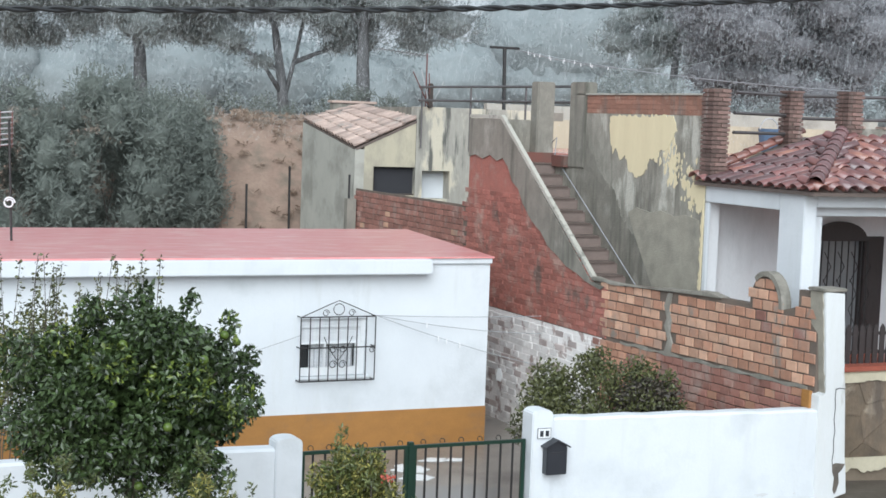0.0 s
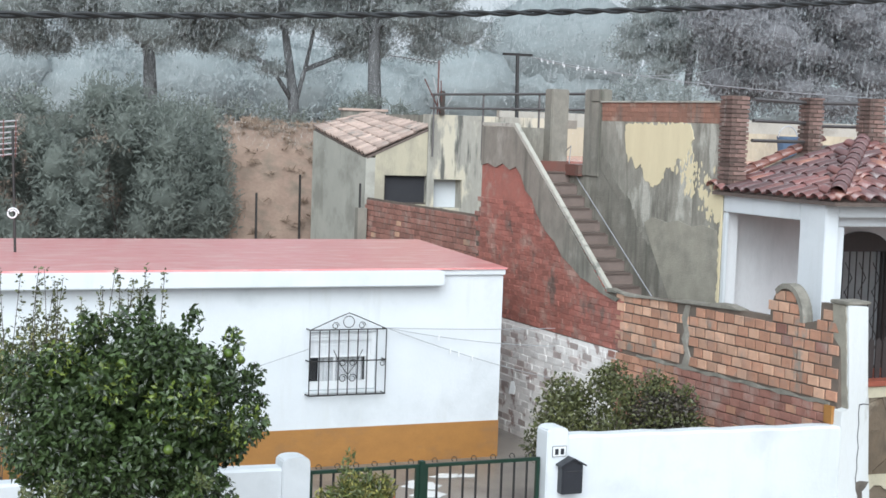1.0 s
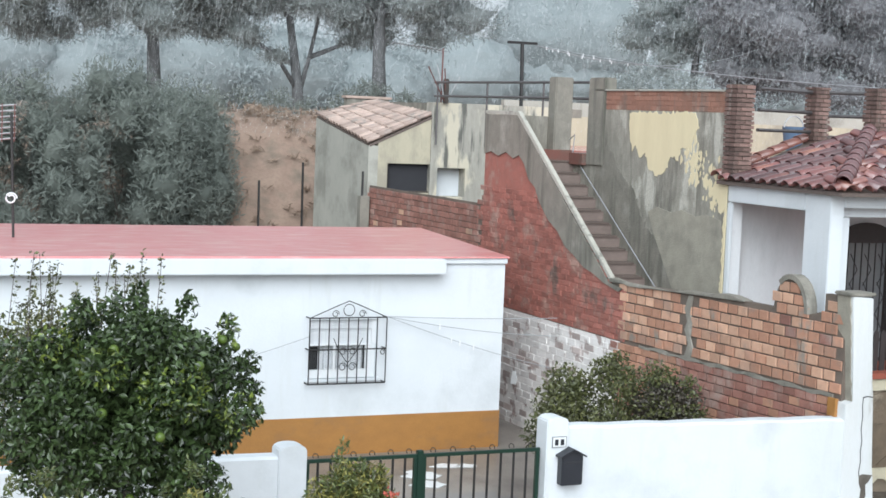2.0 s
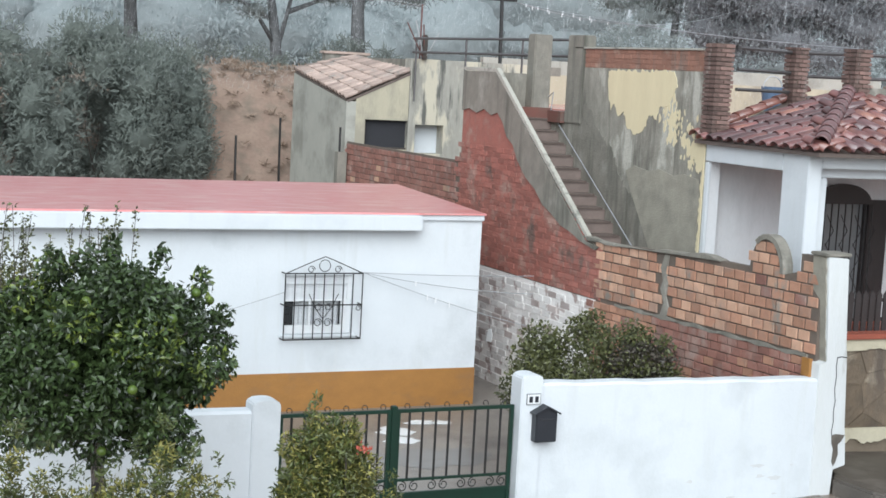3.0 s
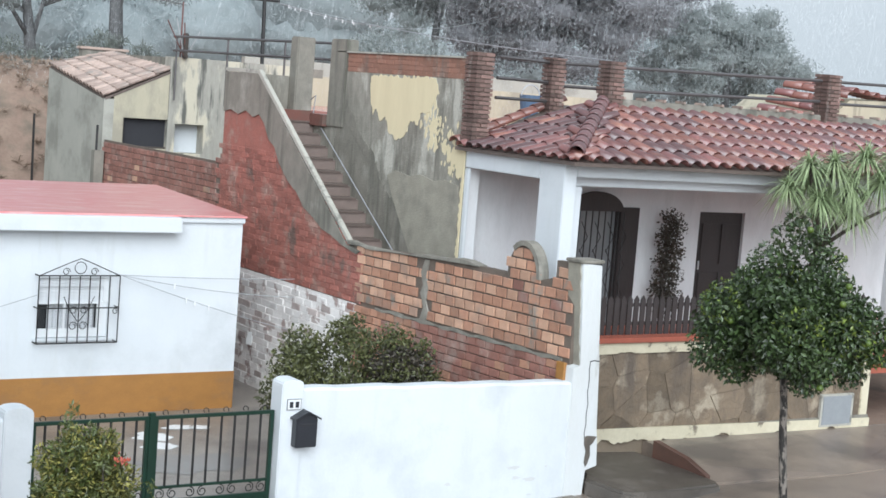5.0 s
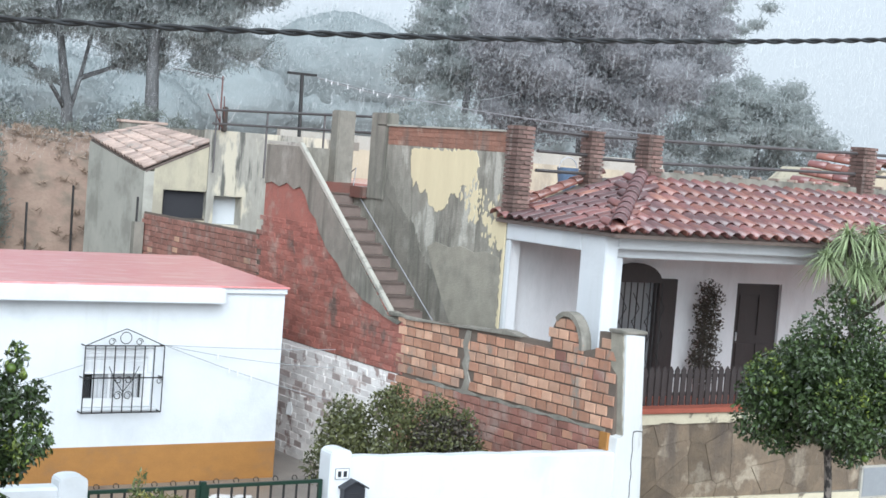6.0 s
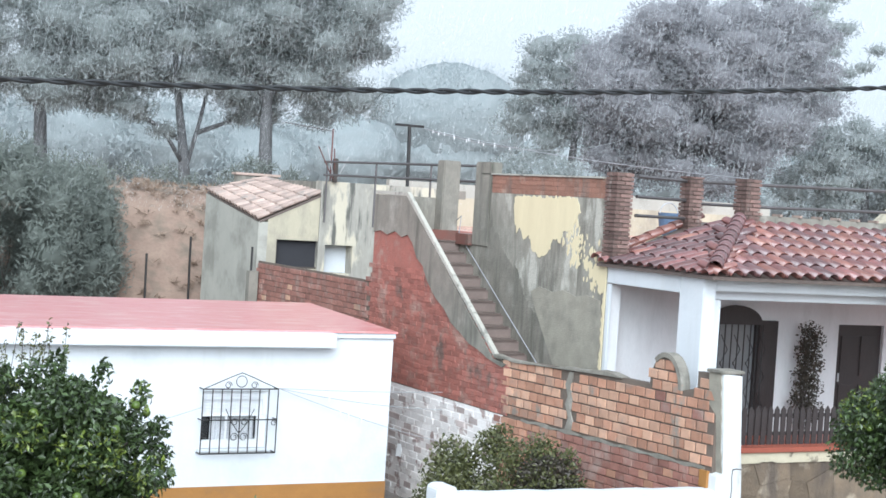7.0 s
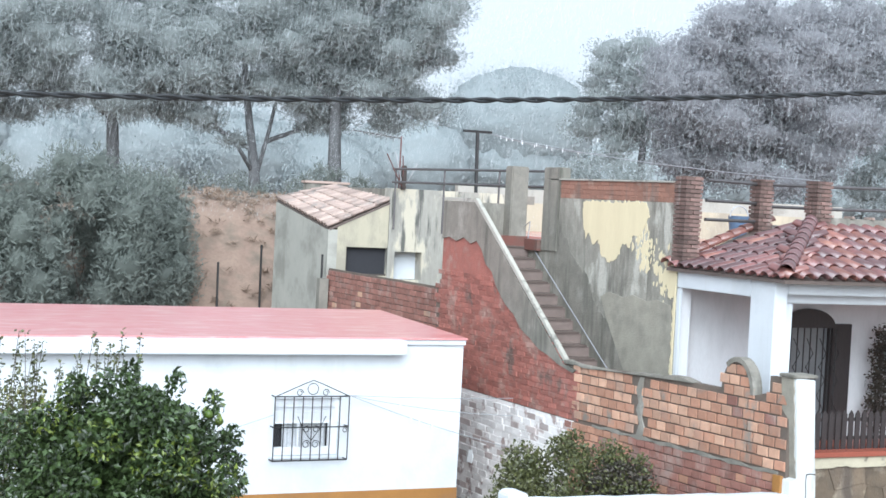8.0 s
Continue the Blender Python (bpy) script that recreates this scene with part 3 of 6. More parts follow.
for i in range(len(va)):
    bm.faces.new((va[i], vb[i], vb[(i + 1) % len(va)], va[(i + 1) % len(va)]))
part("inner_render", bm, cement_olive, pillar, "grey cement render")
part("cap", blocks((13.43, 13.83, YS - 0.035, YS + 0.30, 3.395, 3.44)), cement, pillar, bevel=0.012)
cz = [2.10, 2.0, 1.86, 1.7, 1.55, 1.42, 1.28, 1.16, 1.06]
cx = [13.735, 13.728, 13.742, 13.73, 13.755, 13.74, 13.752, 13.735, 13.75]
bm = B()
slab(bm, [(x - 0.004, z) for x, z in zip(cx, cz)] + [(x + 0.006, z) for x, z in zip(reversed(cx), reversed(cz))], 0.006, Matrix.Translation((0, YS - 0.024, 0)))
slab(bm, [(13.73, 2.10), (13.80, 2.115), (13.885, 2.10), (13.885, 2.112), (13.80, 2.127), (13.73, 2.115)], 0.006, Matrix.Translation((0, YS - 0.024, 0)))
part("crack", bm, hollow_shade, pillar)
bm = B()
slab(bm, [(13.74, 1.10), (13.80, 1.12), (13.95, 1.10), (13.90, 1.02), (13.85, 0.98), (13.865, 0.85), (13.83, 0.74), (13.80, 0.70), (13.77, 0.76), (13.785, 0.92), (13.75, 1.0)], 0.008, Matrix.Translation((0, YS - 0.026, 0)))
part("broken_gap", bm, wet_cement, pillar, "dark gap where render broke away")


def gate():
    g = thing("driveway_gate", "dark green double driveway gate with bars and scrolls", "gate", at=(7.6, YS + 0.1, 0.05))
    y = YS + 0.1
    mid = 7.72
    for a, b in ((6.37, mid - 0.03), (mid + 0.03, 9.22)):
        leaf = part("gate_leaf", blocks((a, a + 0.045, y - 0.02, y + 0.02, 0.02, 1.66), (b - 0.045, b, y - 0.02, y + 0.02, 0.02, 1.66), (a + 0.045, b - 0.045, y - 0.02, y + 0.02, 1.62, 1.66),
                                        (a + 0.045, b - 0.045, y - 0.015, y + 0.015, 0.83, 0.86), (a + 0.045, b - 0.045, y - 0.02, y + 0.02, 0.66, 0.70), (a + 0.045, b - 0.045, y - 0.02, y + 0.02, 0.02, 0.06)), iron_green, g)
        part("panel", blocks((a + 0.045, b - 0.045, y - 0.006, y + 0.006, 0.06, 0.66)), iron_green, leaf, "green sheet-metal panel")
        n = 9
        for i in range(1, n):
            x = a + (b - a) * i / n
            bm = B()
            tube(bm, [(x, y, 0.86), (x, y, 1.62)], 0.015, 5)
            part("bar", bm, iron_black, leaf)
        for i in range(4):
            x = a + (b - a) * (i + 0.5) / 4
            for s in (-1, 1):
                bm = B()
                ring(bm, (x + s * 0.075, y, 0.765), 0.06, 0.007, math.pi / 2, math.pi / 2 + s * math.tau * 1.3, 18, grow=0.6)
                part("scroll", bm, iron_black, leaf)
        for i in range(6):
            x = a + (b - a) * (i + 0.5) / 6
            bm = B()
            ring(bm, (x, y, 1.69), 0.04, 0.006, -0.5, math.pi * 1.3, 12, grow=0.5)
            part("top_scroll", bm, iron_black, leaf)
    part("meeting_post", blocks((mid - 0.035, mid + 0.035, y - 0.035, y + 0.035, 0.02, 1.7)), iron_green, g, bevel=0.006)


gate()


def mailbox():
    m = thing("mailbox", "black metal mailbox with gabled lid on white gate post", "mailbox", at=(9.5, YS, 1.2))
    x0, x1 = 9.39, 9.665
    bm = B()
    slab(bm, [(0, 0), (x1 - x0, 0), (x1 - x0, 0.34), ((x1 - x0) / 2, 0.41), (0, 0.34)], 0.12, Matrix.Translation((x0, YS - 0.16, 1.255)))
    part("box", bm, black_plastic, m, bevel=0.008)
    bm = B()
    w = x1 - x0
    slab(bm, [(-0.03, 0.325), (w / 2, 0.41), (w + 0.03, 0.325), (w + 0.03, 0.345), (w / 2, 0.432), (-0.03, 0.345)], 0.16, Matrix.Translation((x0, YS - 0.19, 1.255)))
    part("lid", bm, black_plastic, m)
    part("slot", blocks((x0 + 0.05, x1 - 0.05, YS - 0.165, YS - 0.16, 1.515, 1.535)), hollow_shade, m)
    part("bracket", blocks((x0 + 0.06, x1 - 0.06, YS - 0.045, YS - 0.0, 1.3, 1.5)), black_plastic, m)


mailbox()
plate = thing("house_plate", "small white tile plate with dark number bars", "plate", at=(9.4, YS - 0.06, 1.72))
part("tile", blocks((9.31, 9.48, YS - 0.062, YS - 0.052, 1.69, 1.805)), plastic_white, plate, bevel=0.002)
part("frame", blocks((9.303, 9.487, YS - 0.060, YS - 0.0505, 1.683, 1.812)), pane_grey, plate)
for a, b in ((9.335, 9.38), (9.41, 9.455)):
    part("bar", blocks((a, b, YS - 0.065, YS - 0.0625, 1.71, 1.78)), black_plastic, plate)

# grime splashed on the foot of the street wall
g = random.Random(15)
grime = thing("wall_grime", "grey splash stains on the white wall foot", "stain", kind="structure", at=(11.5, YS, 0.3))
for k in range(12):
    x, s = g.uniform(9.6, 13.3), g.uniform(0.02, 0.07)
    z = gz(x) + g.uniform(0.02, 0.12) if k > 5 else gz(x) + g.uniform(0.25, 0.5)
    o = [(s * 1.8 * math.cos(a) * g.uniform(0.4, 1.2), s * 0.5 * math.sin(a) * g.uniform(0.4, 1.2)) for a in (math.tau * i / 11 for i in range(11))]
    bm = B()
    slab(bm, o, 0.01, Matrix.Translation((x, YS - 0.002 - 0.0002 * k, z)))
    part("splash", bm, wall_dirt, grime)

# flat white patches and a puddle in the yard
for x, y, w, d in ((9.98, 22.5, 0.26, 0.26), (9.85, 21.95, 0.24, 0.2), (10.6, 22.98, 0.22, 0.12), (10.92, 22.9, 0.16, 0.1)):
    bm = B()
    o = [(x + w * (1 + 0.3 * math.sin(k * 2.7 + x)) * math.cos(a), y + d * (1 + 0.3 * math.cos(k * 1.9)) * math.sin(a)) for k, a in ((k, math.tau * k / 12) for k in range(12))]
    lo, hi = [bm.verts.new((px, py, YARD + 0.001)) for px, py in o], [bm.verts.new((px, py, YARD + 0.012)) for px, py in o]
    bm.faces.new(hi)
    for i in range(12):
        bm.faces.new((lo[i], lo[(i + 1) % 12], hi[(i + 1) % 12], hi[i]))
    tagged(part("paper_sheet", bm, wet_white), "flat wet white patch on the yard floor", "paper", "papers in the yard")
bm = B()
vs = [bm.verts.new((9.9 + 0.9 * (1 + 0.25 * math.sin(k * 2.7)) * math.cos(a), 20.9 + 0.5 * (1 + 0.25 * math.cos(k * 1.9)) * math.sin(a), YARD + 0.004)) for k, a in ((k, math.tau * k / 24) for k in range(24))]
bm.faces.new(vs)
tagged(part("puddle", bm, water_mat), "shallow rain puddle on the concrete yard", "puddle", kind="structure")


# ---- boundary wall between the plots, with its stair parapet ----
SKEW = 0.08      # the low run of the wall swings out towards the street


def swing(x, y, z):
    """Bends the boundary wall's low run, in front of the stair, about its joint."""
    if x > 13.6 or y > 22.2:
        return x, y, z
    yy = 22.2 - (22.2 - y) * 0.905
    return x + SKEW * (22.2 - yy), yy, z


def wall_profile(bm, outline, x0, x1):
    """An outline in y and z as a wall between x0 and x1."""
    a = [bm.verts.new(swing(x0, y, z)) for y, z in outline]
    b = [bm.verts.new(swing(x1, y, z)) for y, z in outline]
    bm.faces.new(a)
    bm.faces.new(b[::-1])
    for i in range(len(a)):
        bm.faces.new((a[i], b[i], b[(i + 1) % len(a)], a[(i + 1) % len(a)]))


LOW = 0.02
bwall = thing("boundary_wall", "patched brick boundary wall with stair parapet", "wall", kind="structure", at=(XB, 22, 0))
ARCH = [(17.97 + 0.38 * math.cos(a), 3.06 + 0.47 * math.sin(a)) for a in (math.pi * k / 14 for k in range(15))]
bm = B()
wall_profile(bm, [(16.82, LOW), (22.6, LOW), (22.6, 2.96), (22.2, 2.95), (22.0, 2.99), (19.3, 3.07), (18.49, 3.07)] + ARCH + [(17.5, 3.08), (17.26, 3.14), (17.26, 3.37), (16.82, 3.37)], XB + 0.02, XB + 0.12)
wall_profile(bm, [(22.6, LOW), (33.3, LOW), (33.3, 3.85), (27.4, 3.85), (27.4, 5.5), (26.1, 5.5), (22.6, 2.96)], XB + 0.02, XB + 0.058)
part("core", bm, mortar, bwall)
# cement coping of the low run and the white handrail slab of the stair
bm = B()
wall_profile(bm, [(22.6, 2.96), (22.0, 2.98), (20.7, 3.02), (19.0, 3.06), (19.0, 3.075)] + [(19.3 + 0.3 * k, 3.12 - 0.018 * k + 0.015 * math.sin(k * 2.1)) for k in range(10)] + [(22.6, 3.03)], XB - 0.025, XB + 0.15)
part("coping", bm, cement, bwall, bevel=0.008)
bm = B()
wall_profile(bm, [(22.58, 2.97), (26.1, 5.51), (27.42, 5.51), (27.42, 5.57), (26.08, 5.57), (22.56, 3.04)], XB - 0.018, XB + 0.066)
part("parapet_coping", bm, cement_light, bwall, "pale cement coping", bevel=0.008)
# cement render band down the parapet
bm = B()
wall_profile(bm, [(27.4, 4.78), (27.4, 5.5), (26.1, 5.5), (22.62, 2.95), (22.2, 2.9), (22.3, 2.84), (22.8, 2.93), (23.1, 3.03), (23.45, 3.1), (23.75, 3.24), (24.1, 3.37), (24.4, 3.6), (24.75, 3.76), (25.1, 4.03), (25.3, 4.28), (25.55, 4.4), (25.75, 4.66), (25.97, 4.8), (26.2, 4.74), (26.5, 4.84), (26.8, 4.76), (27.1, 4.83)], XB - 0.022, XB + 0.02)
part("render", bm, cement, bwall, "grey cement render over the brick")
bm = B()
wall_profile(bm, [(16.97 + 0.213 * i, 2.06 + 0.015 * math.sin(i * 2.3)) for i in range(23)] + [(16.97 + 0.213 * i, 2.105 + 0.022 * math.sin(i * 1.7)) for i in range(22, -1, -1)], XB - 0.006, XB + 0.02)
wall_profile(bm, [(20.24, 2.09), (20.42, 2.09), (20.33, 2.3), (20.44, 2.5), (20.38, 2.62), (20.46, 2.8), (20.37, 3.0), (20.27, 3.0), (20.32, 2.75), (20.24, 2.6), (20.29, 2.4), (20.2, 2.25)], XB - 0.004, XB + 0.02)
part("mortar_band", bm, cement, bwall)
bm = B()
wall_profile(bm, [(17.97 + 0.40 * math.cos(a), 3.06 + 0.49 * math.sin(a)) for a in (math.pi * k / 14 for k in range(4, 15))] + [(17.97 + 0.33 * math.cos(a), 3.06 + 0.42 * math.sin(a)) for a in (math.pi * k / 14 for k in range(14, 3, -1))], XB - 0.02, XB + 0.14)
part("arch_render", bm, cement, bwall)
part("ochre_patch", blocks((13.43, 13.475, 17.34, 17.5, 1.84, 2.07)), ochre_paint, bwall)

# ---- neighbour's house ----
TF = 4.78        # terrace floor
nh = thing("neighbour_house", "old two-level house with tiled porch and roof terrace", "house", at=(17, 21.3, 1))
bm = blocks((XW, XW + 0.25, 21.06, 28.0, 0.2, TF - 0.1))
part("side_wall", bm, stain_wall, nh, "grey stained peeling side wall")
part("terrace_parapet", blocks((XW, XW + 0.25, 20.98, 25.0, TF - 0.1, 5.655)), stain_wall, nh)
part("parapet_core", blocks((XW + 0.006, XW + 0.24, 21.27, 24.85, 5.655, 5.97)), brick_worn, nh)
part("parapet_cap", blocks((XW - 0.03, XW + 0.28, 21.3, 25.2, 5.97, 6.0)), cement_light, nh, bevel=0.006)
part("stair_post", blocks((XW - 0.03, XW + 0.2, 24.87, 25.45, TF - 0.1, 6.2)), cement, nh, bevel=0.02)
part("stair_post", blocks((13.78, XW - 0.02, 26.02, 26.3, TF - 0.1, 6.2)), cement, nh, bevel=0.02)
part("rear_parapet", blocks((XB + 0.068, 13.78, 26.27, 26.5, 3.0, 5.5)), cement, nh, bevel=0.01)
part("terrace", blocks((XW + 0.25, 27.0, 21.5, 28.0, TF - 0.2, TF)), terrace_floor, nh, "wet pinkish terrace floor")
part("terrace", blocks((17.6, 27.0, 28.0, 33.3, TF - 0.2, TF)), terrace_floor, nh, "wet pinkish terrace floor")
part("terrace", blocks((17.6, 34.0, 33.3, 42.0, TF - 0.2, TF)), terrace_floor, nh, "wet pinkish terrace floor")
part("sill_step", blocks((XW - 0.1, XW + 0.26, 25.45, 26.02, TF - 0.1, TF + 0.1)), red_floor, nh)
bm = B()
pierced(bm, 14.56, 17.5, 0.2, 5.72, [(14.73, 15.42, 3.63, 4.27)], 33.35, 33.7)
part("back_wing", bm, patch_white, nh, "whitewashed wall with black mould streaks")
part("niche_back", blocks((14.6, 15.6, 33.702, 33.75, 3.5, 4.4)), white_paint, nh)
part("back_roof", blocks((14.56, 18.5, 33.702, 37.0, 5.5, 5.7)), cement, nh)
part("terrace_rear_wall", blocks((16.0, 30.0, 38.0, 38.2, TF, 5.55)), yellow_wall, nh, "yellow terrace wall")
part("terrace_far_wall", blocks((20.0, 34.0, 41.0, 41.2, TF, 5.95)), shed_grey, nh)
bm = B()
pierced(bm, 14.4, 27.0, 1.6, TF - 0.2, [(16.05, 17.85, 1.85, 3.79), (19.22, 20.27, 1.85, 3.75)], 21.3, 21.5)
part("house_front", bm, porch_white_lifted, nh)
# Dark sheet in place of the unlit rooms behind the porch openings.
part("room_back", blocks((14.4, 27.0, 21.7, 21.8, 1.6, TF - 0.2)), hollow_shade, nh)
# peeled cream paint left on the side wall
prng = random.Random(4)


def flake(outline, ragged, lift, name="paint_flake", material=None, label="flaking cream paint"):
    """A patch of old paint with a torn edge, thin, proud of the wall."""
    pts = []
    for (ya, za), (yb, zb) in zip(outline, outline[1:] + outline[:1]):
        n = max(1, int(math.hypot(yb - ya, zb - za) / 0.05))
        pts += [(ya + (yb - ya) * i / n + prng.uniform(-ragged, ragged) * 0.5, za + (zb - za) * i / n + prng.uniform(-ragged, ragged)) for i in range(n)]
    bm = B()
    wall_profile(bm, pts, XW - lift, XW + 0.01)
    part(name, bm, material or cream_flake, nh, label)


flake([(24.05, 5.63), (24.02, 5.25), (23.9, 5.0), (23.8, 5.1), (23.65, 4.86), (23.5, 4.98), (23.35, 4.72), (23.1, 4.62), (22.85, 4.68), (22.7, 4.96), (22.5, 4.9), (22.4, 5.12), (22.2, 5.08), (22.05, 5.3), (21.95, 5.42), (22.05, 5.64)], 0.03, 0.009)
flake([(21.5, 4.5), (21.44, 4.32), (21.34, 4.36), (21.28, 4.18), (21.18, 4.14), (21.1, 4.3), (21.1, 4.6), (21.2, 4.56), (21.3, 4.7), (21.42, 4.6)], 0.03, 0.009)
for k in range(150):
    f = prng.random()
    y, z = 22.4 - 1.2 * f + prng.gauss(0, 0.14), 5.25 - 0.95 * f + prng.gauss(0, 0.16)
    if not 21.1 < y < 23.2 or z > 5.5:
        continue
    s_ = 0.015 + 0.06 * prng.random() ** 2
    pts = [(y + s_ * 0.8 * math.cos(a) * prng.uniform(0.5, 1.2), z + s_ * 1.7 * math.sin(a) * prng.uniform(0.5, 1.2)) for a in (math.tau * i / 9 for i in range(9))]
    bm = B()
    wall_profile(bm, pts, XW - 0.005 - 0.00001 * k, XW + 0.01)
    part("paint_flake", bm, cream_flake, nh)
flake([(25.2, 4.3), (25.0, 4.95), (24.7, 5.05), (24.4, 4.75), (24.1, 4.5), (23.8, 4.35), (23.55, 3.95), (23.2, 3.7), (22.9, 3.45), (22.6, 3.05), (22.3, 2.7), (22.0, 2.3), (24.0, 2.4)], 0.05, 0.003, "damp_stain", cement, "dark damp stain along the stair")
edge = [(21.07, 2.6 + 0.05 * i) for i in range(48)]
bm = B()
wall_profile(bm, edge + [(21.10 + prng.uniform(0, 0.05) + (0.05 if z > 4.3 else 0), z) for _, z in reversed(edge)], XW - 0.016, XW + 0.005)
part("paint_flake", bm, cream_flake, nh)
bm = B()
wall_profile(bm, [(21.1, 2.3), (22.2, 2.3), (22.45, 2.85), (22.8, 3.3), (23.1, 3.7), (23.3, 4.02), (23.05, 4.12), (22.6, 4.06), (22.3, 4.12), (21.9, 4.05), (21.6, 4.1), (21.2, 4.04), (21.13, 3.7), (21.17, 3.3), (21.11, 2.9)], XW - 0.012, XW + 0.01)
part("cement_patch", bm, cement_olive, nh, "newer grey cement patch")

# outside stair: each step is a part
stair = thing("outside_stair", "narrow outside stair with brown treads", "stairs", kind="structure", at=(13.7, 22, 2))
for i in range(15):
    z = 4.74 - 0.197 * i
    y = 26.22 - 0.292 * i
    part("step", blocks((XB + 0.068, XW - 0.004, y - 0.292, y + 0.4, z - 0.5, z - 0.035)), stair_wood, stair)
    part("tread", blocks((XB + 0.068, XW - 0.06, y - 0.315, y + 0.0, z - 0.035, z)), tread_dark, stair, "worn dark tread edge", bevel=0.004)
part("landing", blocks((XB + 0.068, XW - 0.004, 25.93, 26.26, 4.2, 4.92)), red_floor, stair, "red painted landing")
bm = B()
tube(bm, [(XW - 0.045, 26.05, 5.1), (XW - 0.045, 25.85, 5.2), (XW - 0.045, 25.9, 4.86), (XW - 0.045, 22.2, 2.36)], 0.010, 5)
part("pipe", bm, cord_grey, stair, "thin grey pipe along the stair")
part("passage", blocks((13.6, XW - 0.004, 19.0, 22.0, 0.1, 1.9)), cement, stair)


# ---- porch ----
porch = thing("porch", "white porch with square pillars and open side", "porch", at=(17, 18.6, 1.8))
PF, PB = 18.6, 21.3      # front plane, back wall
part("floor", blocks((XW + 0.01, 24.0, PF + 0.1, PB - 0.002, 1.4, 1.85)), red_coping, porch)
part("corner_pillar", blocks((XW, XW + 0.22, PF, 19.17, 1.7, 4.60)), white_paint, porch, bevel=0.01)
part("side_beam", blocks((XW, XW + 0.22, 19.172, 21.058, 4.34, 4.60)), white_paint, porch, bevel=0.01)
part("rear_pillar", blocks((XW, XW + 0.05, 20.96, 21.058, 1.7, 4.328)), white_paint, porch, bevel=0.01)
part("front_pillar", blocks((XW + 0.22, XW + 0.42, PF + 0.12, 19.15, 1.7, 4.28)), white_paint, porch, bevel=0.01)
part("front_beam", blocks((XW + 0.221, 24.0, PF, PF + 0.25, 4.42, 4.60)), white_paint, porch, bevel=0.01)
part("inner_beam", blocks((XW + 0.222, 24.0, PF + 0.252, PF + 0.5, 4.28, 4.58)), white_paint, porch, bevel=0.01)
part("far_pillar", blocks((21.4, 21.85, PF + 0.02, 19.1, 1.7, 4.28)), white_paint, porch, bevel=0.01)
part("inner_side", blocks((XW + 0.221, XW + 0.24, 19.22, PB, 1.7, 2.7)), white_paint, porch)
tagged(part("porch_ceiling", blocks((XW + 0.222, 24.0, PF + 0.5, PB - 0.002, 4.46, 4.5)), porch_white_lifted), "white porch ceiling", "ceiling", kind="structure")
part("inner_end", blocks((XW + 0.052, XW + 0.262, 21.04, 21.058, 1.7, 4.45)), porch_white_lifted, porch)
# low stone-faced wall below the porch
plinth = thing("stone_plinth", "brown flagstone-faced plinth with cream bands", "wall", kind="structure", at=(17, 18.4, 0.5))
part("core", blocks((13.9, 20.55, 18.441, 18.75, 0.2, 1.97)), stone_core, plinth)
n = 110
bm = B()
slab(bm, [(13.9 + 6.66 * i / n, 1.945 - 0.01 * prng.random() + (0.02 if i % 23 < 4 else 0)) for i in range(n + 1)] + [(20.56, 2.1), (13.9, 2.1)], 0.06, Matrix.Translation((0, 18.40, 0)))
part("upper_band", bm, cream_band, plinth, "peeling cream band")
part("coping", blocks((13.9, 20.56, 18.36, 18.84, 2.1, 2.175)), red_coping, plinth, "red tile coping", bevel=0.008)
bm = B()
low = [(13.9 + 6.72 * i / n, 0.69 - 0.018 * (6.72 * i / n) - 0.035 * prng.random() + 0.035 * math.sin(i * 0.37) * math.sin(i * 0.11 + 1) + (0.045 if i % 19 < 3 else 0.0)) for i in range(n + 1)]
slab(bm, low + [(20.62, 0.745), (13.9, 0.875)], 0.07, Matrix.Translation((0, 18.395, 0)))
part("lower_band", bm, cream_band, plinth, "flaking cream lower band")
part("ledge", blocks((13.9, 20.6, 18.41, 18.5, 0.72, 0.80)), cement, plinth)
part("end_post", blocks((20.4, 20.58, 18.42, 18.8, 0.5, 1.94)), cream_band, plinth, bevel=0.01)
part("foot", blocks((13.9, 20.6, 18.47, 18.7, 0.1, 0.75)), tread_dark, plinth)
# flagstones, each a part
srng = random.Random(9)
SEEDS = [(13.6 + 0.66 * i + srng.uniform(-0.26, 0.26), 0.72 + 0.42 * j + srng.uniform(-0.18, 0.18)) for i in range(12) for j in range(4)]


def half_plane(poly, px, pz, nx, nz):
    """Keeps the side of a line that lies against its normal."""
    out = []
    for (ax, az), (bx, bz) in zip(poly, poly[1:] + poly[:1]):
        da, db = (ax - px) * nx + (az - pz) * nz, (bx - px) * nx + (bz - pz) * nz
        if da <= 0:
            out.append((ax, az))
        if da * db < 0:
            f = da / (da - db)
            out.append((ax + (bx - ax) * f, az + (bz - az) * f))
    return out


for sx, sz in SEEDS:
    cell = [(13.9, 0.76), (20.38, 0.76), (20.38, 1.95), (13.9, 1.95)]
    for ox, oz in SEEDS:
        d = math.hypot(ox - sx, oz - sz)
        if 0 < d < 2.2 and cell:
            nx, nz = (ox - sx) / d, (oz - sz) / d
            cell = half_plane(cell, sx + nx * (d / 2 - 0.004), sz + nz * (d / 2 - 0.004), nx, nz)
    if len(cell) > 2:
        bm = B()
        slab(bm, cell, 0.05, Matrix.Translation((0, 18.436 - srng.uniform(0, 0.012), 0)))
        part("flagstone", bm, stone_brown, plinth)
mb = thing("meter_box", "grey metal meter box set in plinth", "meter box", at=(19.8, 18.4, 0.8))
part("door", blocks((19.5, 20.15, 18.375, 18.43, 0.68, 1.14)), meter_grey, mb, bevel=0.008)
